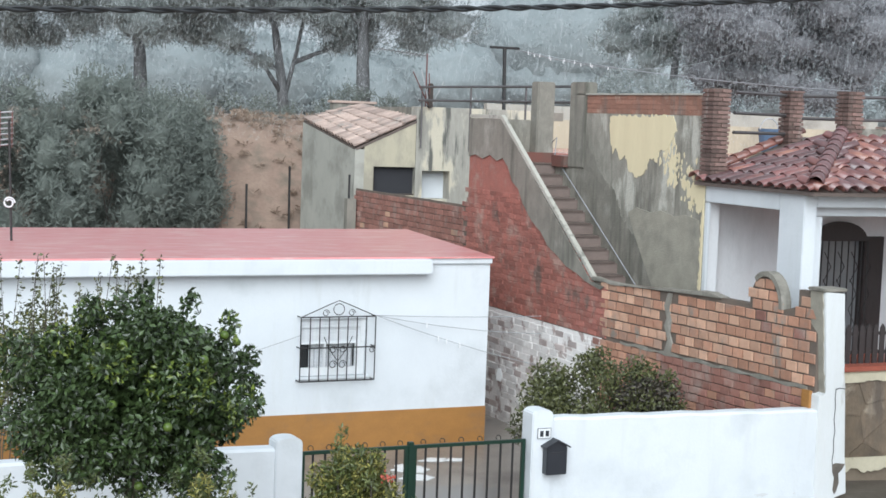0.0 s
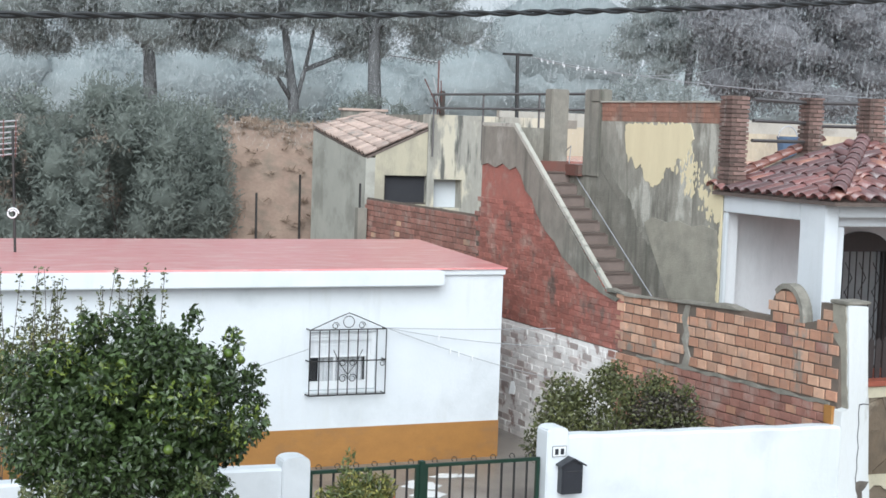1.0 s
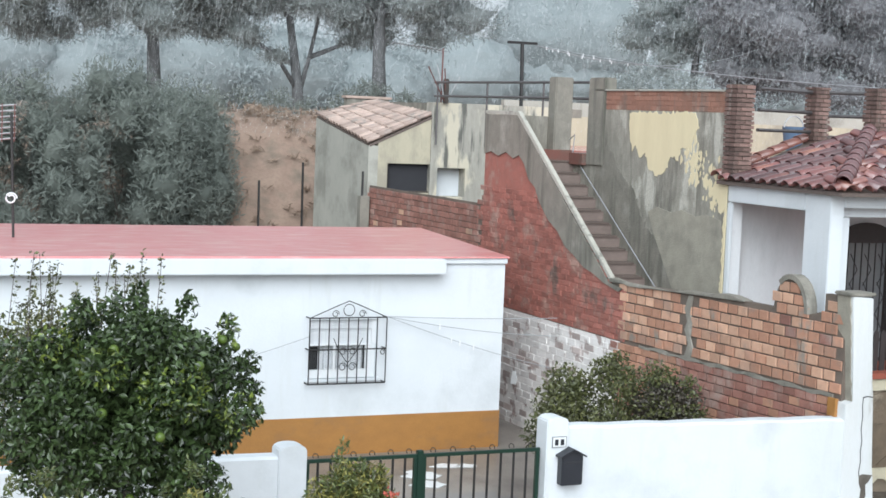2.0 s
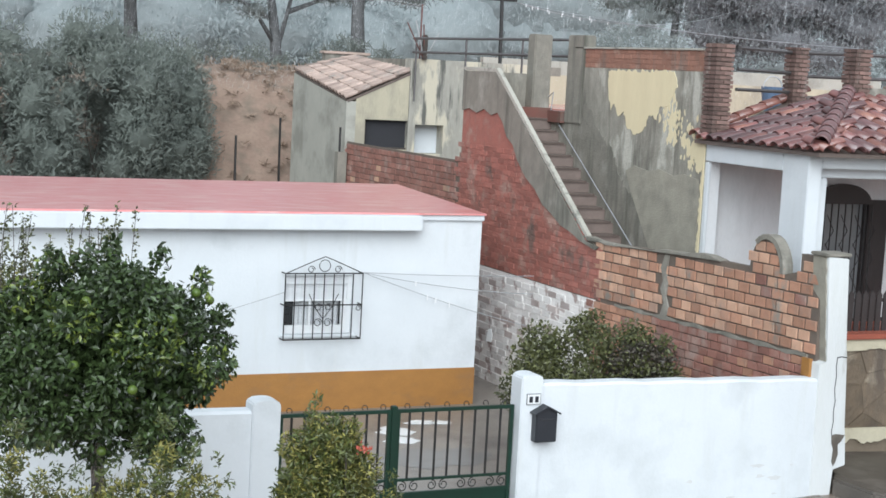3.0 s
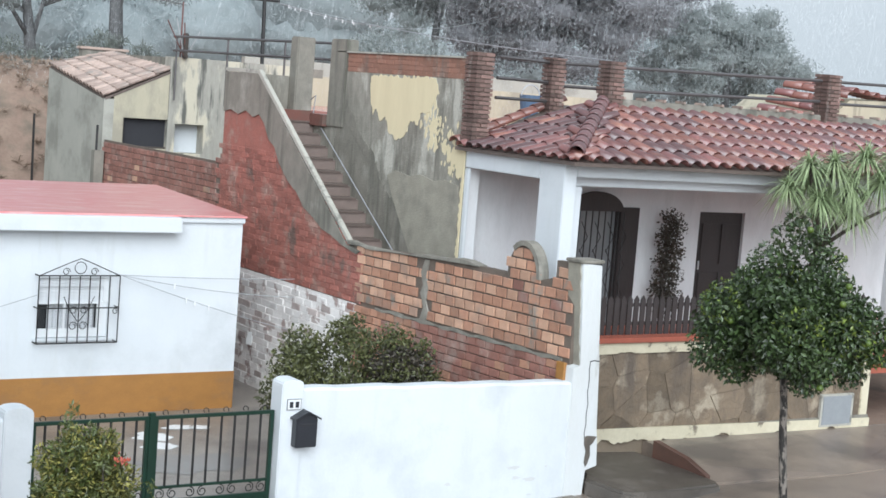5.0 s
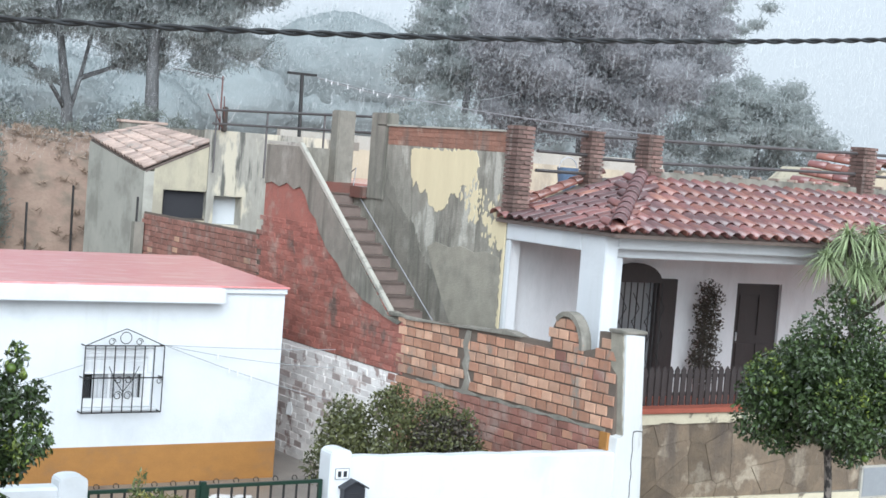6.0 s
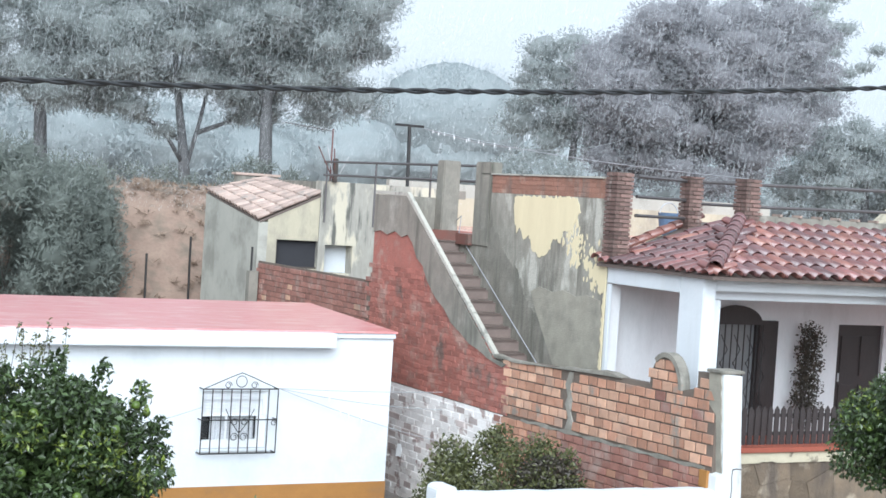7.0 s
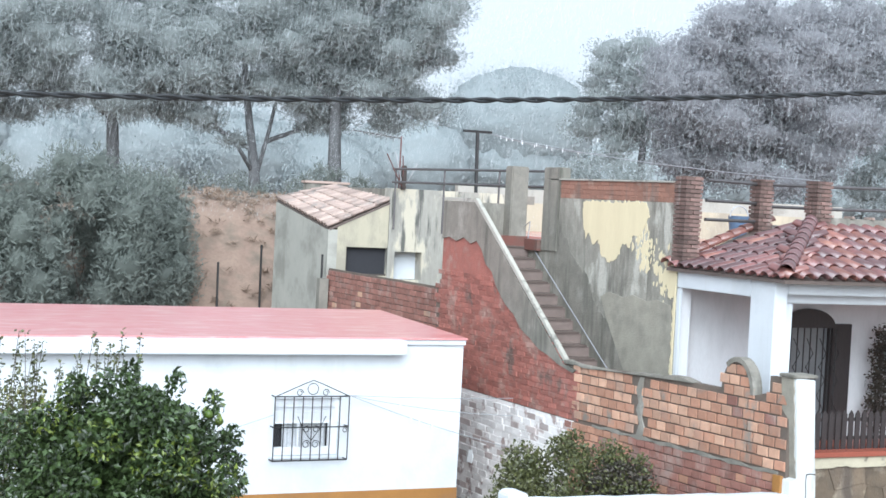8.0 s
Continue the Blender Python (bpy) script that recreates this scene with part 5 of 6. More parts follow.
# ---- plants ----
def leaves(name, clumps, count, size, material, parent, seed, shell=0.55, aspect=2.0, droop=0.0, up=0.4, label="", jit=0.5):
    """Many small folded leaves spread over clumps (x, y, z, rx, ry, rz), denser towards their skins."""
    r = np.random.default_rng(seed)
    cl = np.array(clumps, float)
    vol = cl[:, 3] * cl[:, 4] + cl[:, 4] * cl[:, 5] + cl[:, 3] * cl[:, 5]
    pick = r.choice(len(cl), count, p=vol / vol.sum())
    d = r.normal(size=(count, 3))
    d /= np.linalg.norm(d, axis=1)[:, None]
    rad = shell + (1.06 - shell) * r.random(count) ** 0.7
    c = cl[pick, :3] + d * rad[:, None] * cl[pick, 3:]
    ax = d * 0.6 + r.normal(size=(count, 3)) * 0.6 + np.array([0, 0, -droop])
    ax /= np.linalg.norm(ax, axis=1)[:, None]
    nn = d * 0.5 + r.normal(size=(count, 3)) * jit + np.array([0, 0, up])
    sd = np.cross(ax, nn)
    sd /= np.linalg.norm(sd, axis=1)[:, None] + 1e-9
    nn = np.cross(sd, ax)
    s = size * r.uniform(0.65, 1.3, count)[:, None]
    w = s / aspect
    v = np.stack([c - ax * s * 0.5, c + sd * w * 0.5 + nn * w * 0.15, c + ax * s * 0.5, c - sd * w * 0.5 + nn * w * 0.15], 1).reshape(-1, 3)
    i = np.arange(count)[:, None] * 4
    f = np.concatenate([np.hstack([i, i + 1, i + 2]), np.hstack([i, i + 2, i + 3])])
    me = bpy.data.meshes.new(name)
    me.from_pydata(v.tolist(), [], f.tolist())
    ob = link(name, me, material, parent, label)
    ob["kind"] = "stuff"
    return ob


def clumped(c, r, n, size, seed, flat=0.8, low=-0.9):
    """Clumps scattered over an ellipsoid's skin, for an uneven outline."""
    g = random.Random(seed)
    out = []
    for k in range(n):
        z = low + (1 - low) * (k + 0.5) / n
        a = k * 2.399 + g.uniform(-0.4, 0.4)
        q = math.sqrt(max(0, 1 - z * z))
        s = size * g.uniform(0.65, 1.3)
        f = g.uniform(0.72, 0.95)
        out.append((c[0] + r[0] * q * math.cos(a) * f, c[1] + r[1] * q * math.sin(a) * f, c[2] + r[2] * z * f, s, s, s * flat))
    return out


def limb(bm, a, b, r0, r1, seed, wob=0.06, n=5):
    g = random.Random(seed)
    a, b = Vector(a), Vector(b)
    L = (b - a).length
    pts = [a.lerp(b, i / n) + Vector((g.uniform(-1, 1), g.uniform(-1, 1), g.uniform(-0.4, 0.4))) * wob * L * (0 if i in (0, n) else 1) for i in range(n + 1)]
    tube(bm, pts, [r0 + (r1 - r0) * i / n for i in range(n + 1)], 7)


def orange_tree(x, y, z0, c, r, seed, label, trunk=0.07, n=9000, mat=bark_pale, extra=()):
    t = thing("orange_tree", label, "tree", "street orange trees", at=(x, y, z0))
    bm = B()
    top = (c[0], c[1], c[2] - r[2] * 0.5)
    limb(bm, (x, y, z0), top, trunk, trunk * 0.8, seed, 0.006, 8)
    part("trunk", bm, mat, t, "pale mottled trunk", smooth=True)
    g = random.Random(seed)
    for k in range(9):
        a = math.tau * k / 9
        bm = B()
        limb(bm, top, (c[0] + r[0] * 0.75 * math.cos(a), c[1] + r[1] * 0.75 * math.sin(a), c[2] + r[2] * g.uniform(-0.4, 0.8)), trunk * 0.45, 0.008, seed + k, 0.08)
        part("limb", bm, bark, t, smooth=True)
    cl = clumped(c, r, 54, 0.27 * (r[0] + r[2]) / 2.2, seed) + list(extra)
    leaves("crown", cl, n, 0.07, leaf_orange, t, seed, 0.35, 1.9, 0.25)
    leaves("young_leaves", [q for i, q in enumerate(cl) if i % 5 == seed % 5], n // 16, 0.065, leaf_young, t, seed + 1, 0.8, 2.2, label="yellow-green young leaves")
    leaves("inner_leaves", [(c[0], c[1], c[2], r[0] * 0.72, r[1] * 0.72, r[2] * 0.72)], n // 3, 0.1, leaf_orange, t, seed + 2, 0.3, 1.7)
    for k in range(16):
        q = cl[(k * 7) % len(cl)]
        bm = B()
        a, b = g.uniform(3.4, 6.0), g.uniform(-0.4, 0.5)
        bmesh.ops.create_icosphere(bm, subdivisions=2, radius=0.042, matrix=Matrix.Translation((q[0] + q[3] * math.cos(a) * 0.95, q[1] + q[4] * math.sin(a) * 0.95, q[2] + q[5] * b)))
        part("orange_fruit", bm, fruit_green, t, "unripe green orange", smooth=True)
    return t


orange_tree(3.9, 14.6, gz(3.9) - 0.02, (3.82, 14.6, 2.86), (1.12, 1.05, 0.88), 11, "dense dark green orange tree with unripe fruit", n=23000, extra=[(4.86, 14.5, 3.0, 0.14, 0.14, 0.1), (4.84, 14.45, 3.22, 0.12, 0.12, 0.12), (4.66, 14.5, 3.5, 0.1, 0.1, 0.16), (4.3, 14.5, 3.72, 0.09, 0.09, 0.14), (3.9, 14.5, 3.82, 0.09, 0.09, 0.12), (4.8, 14.5, 2.7, 0.12, 0.12, 0.12), (3.4, 14.5, 3.72, 0.1, 0.1, 0.12)])
orange_tree(14.9, 14.64, gz(14.9) - 0.02, (14.62, 14.64, 2.95), (1.28, 1.15, 0.75), 23, "round-crowned orange tree with thin pale trunk", trunk=0.055, n=20000, extra=[(14.1, 14.6, 3.75, 0.2, 0.2, 0.25), (14.4, 14.6, 3.95, 0.2, 0.2, 0.3), (14.7, 14.6, 4.1, 0.17, 0.17, 0.28), (14.95, 14.6, 3.9, 0.22, 0.22, 0.3), (15.2, 14.6, 3.7, 0.22, 0.22, 0.25), (14.5, 14.6, 4.28, 0.1, 0.1, 0.14), (13.8, 14.6, 3.6, 0.12, 0.12, 0.16)])


def shrub(name, label, at, clumps, count, size, material, seed, extra=None, stems=7, group="", aspect=2.2, jit=0.5):
    t = thing(name, label, "shrub", group, at=at)
    g = random.Random(seed)
    for k in range(stems):
        q = clumps[g.randrange(len(clumps))]
        bm = B()
        limb(bm, (at[0] + g.uniform(-0.15, 0.15), at[1] + g.uniform(-0.15, 0.15), at[2]), q[:3], 0.022, 0.006, seed + k)
        part("stem", bm, bark, t)
    leaves("foliage", clumps, count, size, material, t, seed, 0.2, aspect, jit=jit)
    if extra:
        leaves("young_leaves", clumps[::2], int(count * 0.6), size, extra, t, seed + 3, 0.6, aspect, label="yellow-green young leaves")
    return t


shrub("yard_bush", "rounded green yard bush with brownish side", (11.4, 19.6, YARD), clumped((11.6, 19.6, 1.45), (1.2, 0.9, 0.78), 34, 0.3, 3) + [(11.6, 19.6, 1.45, 0.95, 0.7, 0.65), (11.5, 19.5, 2.25, 0.2, 0.2, 0.16)], 15000, 0.065, leaf_olive, 5, None, 8, "", 1.7)
leaves("dry_leaves", [(12.2, 19.4, 1.4, 0.55, 0.5, 0.5), (12.45, 19.5, 1.6, 0.4, 0.4, 0.35), (12.0, 19.2, 1.7, 0.35, 0.3, 0.3)], 5000, 0.06, leaf_brown, bpy.data.objects["yard_bush"], 6, 0.3, 1.8, label="brownish dry leaves")


def shoots(c, r, n, seed):
    """Clumps strung along upright shoots, thinner towards the tips."""
    g = random.Random(seed)
    out = []
    for k in range(n):
        a, q = k * 2.399, math.sqrt((k + 0.5) / n)
        bx, by = c[0] + r[0] * 0.55 * q * math.cos(a), c[1] + r[1] * 0.55 * q * math.sin(a)
        tx, ty = c[0] + r[0] * 1.15 * q * math.cos(a), c[1] + r[1] * 1.1 * q * math.sin(a)
        top = c[2] + r[2] * (1.15 - 1.3 * q * q) * g.uniform(0.75, 1.15)
        for i in range(6):
            f = i / 5
            s = 0.19 * (1 - 0.72 * f) * g.uniform(0.8, 1.2)
            out.append((bx + (tx - bx) * f, by + (ty - by) * f, c[2] - r[2] + (top - c[2] + r[2]) * (0.25 + 0.75 * f), s, s, s * 1.3))
    return out


for seed, c, r, n in ((31, (4.95, 12.0, 2.3), (0.36, 0.36, 0.62), 14), (32, (5.12, 12.05, 1.72), (0.95, 0.5, 0.68), 34), (33, (3.66, 12.0, 2.02), (0.68, 0.5, 0.78), 30), (34, (2.65, 12.2, 2.0), (0.75, 0.5, 0.78), 26)):
    full = shoots(c, r, n + 12, seed) + [(c[0] + r[0] * u, c[1], c[2] - 0.3 * r[2], r[0] * 0.5, r[1] * 0.6, r[2] * 0.75) for u in (-0.5, 0.0, 0.5)]
    if seed == 31:
        full += clumped((4.95, 12.0, 2.56), (0.36, 0.32, 0.26), 14, 0.13, 35)
    b = shrub("flowering_shrub", "loose flowering shrub with yellow-green leaves and red blossoms", (c[0], c[1], gz(c[0]) - 0.1), full, 42000, 0.047, leaf_bush, seed, leaf_lime, 9, "flowering shrubs", 2.9)
    g = random.Random(seed)
    for k in range(3):
        bm = B()
        p = (c[0] + g.uniform(-0.8, 0.8) * r[0], c[1] - r[1] * 0.85, c[2] + g.uniform(-0.6, 0.7) * r[2])
        for j in range(16):
            q = Vector(p) + Vector((g.gauss(0, 0.035), g.gauss(0, 0.02), g.gauss(0, 0.03)))
            slab(bm, [(0, 0), (0.010, 0.016), (0, 0.034), (-0.010, 0.016)], 0.004, Matrix.Translation(q) @ pose(0, 0, 0, g.uniform(-60, 60), g.uniform(0, 360), g.uniform(-60, 60)))
        part("blossom", bm, petal_red, b, "red blossom")


def bladed(name, label, category, at, tips, width, material, seed, length, n, droop, group=""):
    """A tuft of long arching blades."""
    t = thing(name, label, category, group, at=at)
    g = random.Random(seed)
    for k in range(n):
        a, e = g.uniform(0, math.tau), g.uniform(0.1, 1.4)
        L = length * g.uniform(0.6, 1.1)
        bm = B()
        p0 = Vector(at) + Vector((g.uniform(-0.2, 0.2) * length, g.uniform(-0.1, 0.1) * length, tips - g.uniform(0, 1.9) * length))
        d = Vector((math.cos(a) * math.cos(e), math.sin(a) * math.cos(e), math.sin(e)))
        side = d.cross(Vector((0, 0, 1))).normalized()
        prev = None
        for i in range(6):
            f = i / 5
            p = p0 + d * L * f + Vector((0, 0, -droop * L * f * f))
            w = width * (1 - f) ** 0.6 * (0.6 + f if f < 0.4 else 1) + 0.001
            cur = (bm.verts.new(p - side * w), bm.verts.new(p + Vector((0, 0, -w * 0.4))), bm.verts.new(p + side * w))
            if prev:
                bm.faces.new((prev[0], prev[1], cur[1], cur[0]))
                bm.faces.new((prev[1], prev[2], cur[2], cur[1]))
            prev = cur
        part("blade", bm, material, t)
    return t


leaf_palm = surface("leaf_palm", (0.075, 0.12, 0.045), (0.115, 0.15, 0.065), 3, 0.8, 0.4, 0.0, 30, vary=0.3, grain=0.0)
leaf_tuft = surface("leaf_tuft", (0.23, 0.30, 0.15), (0.31, 0.36, 0.20), 3, 0.8, 0.4, 0.0, 30, island=0.35, grain=0.0)


def ponytail_palm(at, heads):
    """A branched plant whose heads carry shaggy tufts of thin arching blades."""
    t = thing("ponytail_palm", "bushy pale green ponytail palm with shaggy arching blades", "plant", at=at)
    g = random.Random(8)
    fork = Vector((at[0], at[1] - 0.3, 3.5))
    bm = B()
    tube(bm, [at, (at[0], at[1] - 0.15, 2.8), fork], [0.08, 0.06, 0.05], 8)
    part("stem", bm, bark, t, smooth=True)
    for hx, hy, hz, L in heads:
        bm = B()
        tube(bm, [fork, fork.lerp(Vector((hx, hy, hz)), 0.5) + Vector((0, 0, 0.05)), (hx, hy, hz)], [0.04, 0.03, 0.025], 6)
        part("branch", bm, bark, t, smooth=True)
        bm = B()
        for k in range(220):
            a, e = g.uniform(0, math.tau), g.uniform(-0.5, 1.45)
            d = Vector((math.cos(a) * math.cos(e), math.sin(a) * math.cos(e), math.sin(e)))
            side = d.cross(Vector((g.uniform(-0.4, 0.4), g.uniform(-0.4, 0.4), 1))).normalized()
            l, sag, prev = L * g.uniform(0.55, 1.15), g.uniform(0.45, 1.0), None
            for i in range(6):
                f = i / 5
                p = Vector((hx, hy, hz)) + d * l * f + Vector((0, 0, -sag * l * f * f))
                w = 0.011 * (1 - f) ** 0.7 + 0.0008
                cur = (bm.verts.new(p - side * w), bm.verts.new(p + side * w))
                if prev:
                    bm.faces.new((prev[0], prev[1], cur[1], cur[0]))
                prev = cur
        part("tuft", bm, leaf_tuft, t, "shaggy pale green blades")
    return t


ponytail_palm((18.8, 18.5, 2.08), [(17.75, 17.9, 4.45, 0.5), (18.0, 17.75, 4.8, 0.5), (18.2, 17.7, 4.3, 0.5), (18.3, 18.02, 4.55, 0.5), (18.5, 17.75, 4.85, 0.55), (18.75, 17.6, 4.5, 0.55), (18.95, 17.55, 4.95, 0.6), (19.15, 17.4, 4.6, 0.6), (18.55, 17.8, 4.3, 0.5), (19.4, 17.3, 5.0, 0.6), (18.9, 17.7, 4.15, 0.5), (19.5, 17.2, 4.4, 0.6)])
shrub("porch_plant", "tall dark potted plant against the porch wall", (18.28, 20.95, 1.85), [(18.28 + 0.08 * math.sin(k * 2), 20.95, 2.2 + 0.13 * k, 0.3 - 0.006 * k, 0.2, 0.2) for k in range(12)], 2600, 0.07, leaf_brown, 41, None, 5)
for k, (x, z) in enumerate(((9.3, 1.8), (9.75, 2.1), (9.98, 2.16), (10.2, 2.06), (10.42, 2.16), (10.8, 1.95), (11.3, 1.9))):
    o = bladed("oleander", "green pointed oleander shoot at the near kerb", "plant", (x, 11.0, gz(x) - 0.1), z - gz(x) - 0.18, 0.016, leaf_palm, 60 + k, 0.22, 46, 0.15, "oleander shoots")
    bm = B()
    tube(bm, [(x, 11, gz(x) - 0.12), (x, 11, z - 0.2)], 0.012, 5)
    part("stem", bm, bark, o)

# thin seeding stems beside the orange tree, in the yard
st = thing("seed_stems", "tall thin stems with brown seed pods", "plant", at=(3.6, 19.0, YARD))
g = random.Random(77)
for k in range(44):
    x0 = g.uniform(2.7, 5.0)
    top = Vector((x0 + g.uniform(-0.1, 0.35), 19.0 + g.uniform(-0.4, 0.4), g.uniform(3.1, 3.75)))
    bm = B()
    tube(bm, [(x0, 19.0, YARD), (x0 + 0.05, 19.0, 1.6), top], [0.008, 0.007, 0.004], 4)
    part("stem", bm, bark, st)
    leaves("seed_head", [(top.x, top.y, top.z - 0.1 * j, 0.05, 0.05, 0.06) for j in range(9)], 60, 0.05, leaf_olive, st, 300 + k, 0.3, 1.6)
shrub("yard_shrub", "loose grey-green shrub beside the white house", (4.0, 20.5, YARD), clumped((4.0, 20.5, 1.9), (1.4, 0.9, 0.9), 26, 0.38, 13), 5200, 0.075, leaf_bush, 55, leaf_lime, 9)


# ---- trees on the bank and beyond ----
def hull(name, clumps, share, material, parent, seed, fine=2):
    """The dense heart of a crown: an uneven lump in each clump."""
    base = bmesh.new()
    bmesh.ops.create_icosphere(base, subdivisions=fine, radius=1.0)
    co = np.array([v.co[:] for v in base.verts])
    tri = np.array([[v.index for v in f.verts] for f in base.faces])
    base.free()
    r = np.random.default_rng(seed)
    vs, fs = [], []
    for k, q in enumerate(clumps):
        lump = co * (1 + (0.2 if fine < 3 else 0.03) * r.normal(size=(len(co), 1)))
        vs.append(lump * np.array(q[3:]) * share + np.array(q[:3]))
        fs.append(tri + k * len(co))
    me = bpy.data.meshes.new(name)
    me.from_pydata(np.concatenate(vs).tolist(), [], np.concatenate(fs).tolist())
    ob = link(name, me, material, parent, "", True)
    ob["kind"] = "stuff"
    return ob


def pine(x, y, z0, forks, clumps, n, size, material, seed, label, trunk=0.3, name="pine_tree", aspect=5.0, shell=0.1, core=0.58, hearts=()):
    t = thing(name, label, "tree", "trees on the bank", at=(x, y, z0))
    for k, pts in enumerate(forks):
        bm = B()
        m = len(pts)
        r0 = trunk * 0.8 if k == 0 else trunk * 0.3
        tube(bm, pts, [r0 * (1 - 0.75 * i / (m - 1)) for i in range(m)], 8)
        part("trunk" if k == 0 else "limb", bm, bark_hazed, t, smooth=True)
    clumps = clumps + [(*q, 0.8 * s, 0.8 * s, 0.45 * s) for pts in forks[1:] for q, s in ((pts[-1], 1.2), (pts[-2], 0.8))]
    leaves("crown", clumps, n, size, material, t, seed, shell, aspect, 0.1, jit=0.14)
    hull("inner_foliage", list(hearts) or clumps, 0.97 if hearts else core, material, t, seed, 4 if hearts else 2)
    return t


def crown_of(c, r, n, size, seed, low=-0.6):
    return clumped(c, r, n, size, seed, 0.6, low) + clumped(c, (r[0] * 0.6, r[1] * 0.6, r[2] * 0.65), n // 2, size, seed + 1, 0.6, -0.8)


P = 5.2
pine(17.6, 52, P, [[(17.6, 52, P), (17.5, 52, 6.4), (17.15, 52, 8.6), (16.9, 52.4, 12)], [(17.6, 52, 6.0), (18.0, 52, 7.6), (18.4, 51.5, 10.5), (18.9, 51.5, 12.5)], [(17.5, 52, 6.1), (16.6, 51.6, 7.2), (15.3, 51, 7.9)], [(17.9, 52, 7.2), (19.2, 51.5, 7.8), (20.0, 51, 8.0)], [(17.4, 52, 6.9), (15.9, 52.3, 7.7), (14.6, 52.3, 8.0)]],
     crown_of((17.4, 52, 10.0), (4.8, 3.6, 3.0), 40, 1.15, 71), 70000, 0.24, leaf_pine_hazed, 71, "forked pine with drooping crown, haze in its colour", 0.3)
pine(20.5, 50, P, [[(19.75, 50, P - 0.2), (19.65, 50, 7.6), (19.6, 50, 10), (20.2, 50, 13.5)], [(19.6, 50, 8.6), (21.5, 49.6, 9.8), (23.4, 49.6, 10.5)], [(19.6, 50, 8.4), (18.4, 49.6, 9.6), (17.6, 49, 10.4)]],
     crown_of((20.4, 50, 11.2), (3.4, 3.4, 3.9), 44, 1.1, 73, -0.95), 75000, 0.24, leaf_pine_hazed, 73, "tall straight pine on the bank", 0.36)
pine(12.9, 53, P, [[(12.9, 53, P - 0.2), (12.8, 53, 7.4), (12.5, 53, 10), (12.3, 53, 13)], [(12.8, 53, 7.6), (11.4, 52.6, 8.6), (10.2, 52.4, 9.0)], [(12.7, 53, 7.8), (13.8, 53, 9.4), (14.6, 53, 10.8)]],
     crown_of((12.0, 53, 9.6), (4.6, 3.6, 3.2), 40, 1.1, 75), 70000, 0.24, leaf_pine_hazed, 75, "ragged pine behind the shrubs", 0.34)
pine(7.5, 54, P, [[(7.5, 54, P - 0.2), (7.6, 54, 8), (7.2, 54, 12)], [(7.5, 54, 7.5), (8.9, 54, 8.6), (9.8, 54, 9.2)]], crown_of((7.4, 54, 9.4), (4.4, 3.5, 3.6), 38, 1.1, 77), 55000, 0.24, leaf_pine_hazed, 77, "ragged pine behind the shrubs", 0.32)
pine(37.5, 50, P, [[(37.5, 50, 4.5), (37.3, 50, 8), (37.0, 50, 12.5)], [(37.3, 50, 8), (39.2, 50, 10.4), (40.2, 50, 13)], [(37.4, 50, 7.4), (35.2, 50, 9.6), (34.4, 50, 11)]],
     crown_of((37.2, 50, 10.2), (4.8, 3.6, 4.4), 64, 1.25, 81, -0.95) + crown_of((41.4, 50.5, 11.6), (3.2, 3.0, 3.6), 26, 1.1, 181, -0.9), 100000, 0.2, leaf_hazed_grey, 81, "big dense tree with rain haze in its leaf colour", 0.34, "broadleaf_tree", 2.2)
pine(35.6, 56, P, [[(35.6, 56, 4.5), (35.8, 56, 8), (36, 56, 11)]], crown_of((36.0, 56, 9.8), (3.2, 3, 3.0), 34, 1.0, 83, -0.9), 22000, 0.23, leaf_pine_hazed, 83, "rounded green tree behind the terrace", 0.3, "broadleaf_tree", 2.5)
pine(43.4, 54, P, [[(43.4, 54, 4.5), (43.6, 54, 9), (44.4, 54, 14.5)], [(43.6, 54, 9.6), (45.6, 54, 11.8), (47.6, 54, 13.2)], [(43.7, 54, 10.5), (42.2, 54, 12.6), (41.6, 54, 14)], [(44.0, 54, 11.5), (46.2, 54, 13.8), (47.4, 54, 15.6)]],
     clumped((45.2, 54, 12.8), (4.8, 3, 3.0), 34, 0.85, 85, 0.5), 9000, 0.34, leaf_pine_hazed, 85, "tall pine with open airy branches", 0.3)
pine(46.5, 50, P, [[(46.5, 50, 4.5), (46.6, 50, 7), (46.8, 50, 9.5)]], crown_of((46.4, 50, 7.6), (3.6, 3, 2.6), 34, 0.95, 87, -0.9), 22000, 0.22, leaf_pine_hazed, 87, "low green tree beyond the terrace", 0.28, "broadleaf_tree", 2.2)
pine(63.2, 120, 2.0, [[(63.2, 120, 0), (63.4, 120, 8), (63.2, 120, 14)]], crown_of((64.2, 120, 12.6), (7.2, 6, 4.9), 70, 2.0, 91, -0.95) + crown_of((64.2, 120, 9.0), (6.0, 5, 3.0), 30, 2.0, 191, -0.9), 44000, 0.32, leaf_far_hazed, 91, "wide distant umbrella pine in falling rain, haze in its colour", 0.5, hearts=[(64.2, 120, 12.4, 7.2, 6, 4.9), (64.2, 120, 9.0, 6.4, 5, 3.6)])
pine(24.5, 110, 3.0, [[(24.5, 110, 0), (24.5, 110, 8)]], crown_of((29.0, 112, 8.2), (24, 6, 4.4), 110, 2.2, 93, -0.95), 46000, 0.5, leaf_far_hazed, 93, "distant line of trees in the rain, haze in their colour", 0.5, "distant_trees", hearts=[(8 + 7 * k, 112, 7.6 + 0.9 * math.sin(k * 2.3), 5.5, 5, 3.4) for k in range(7)])
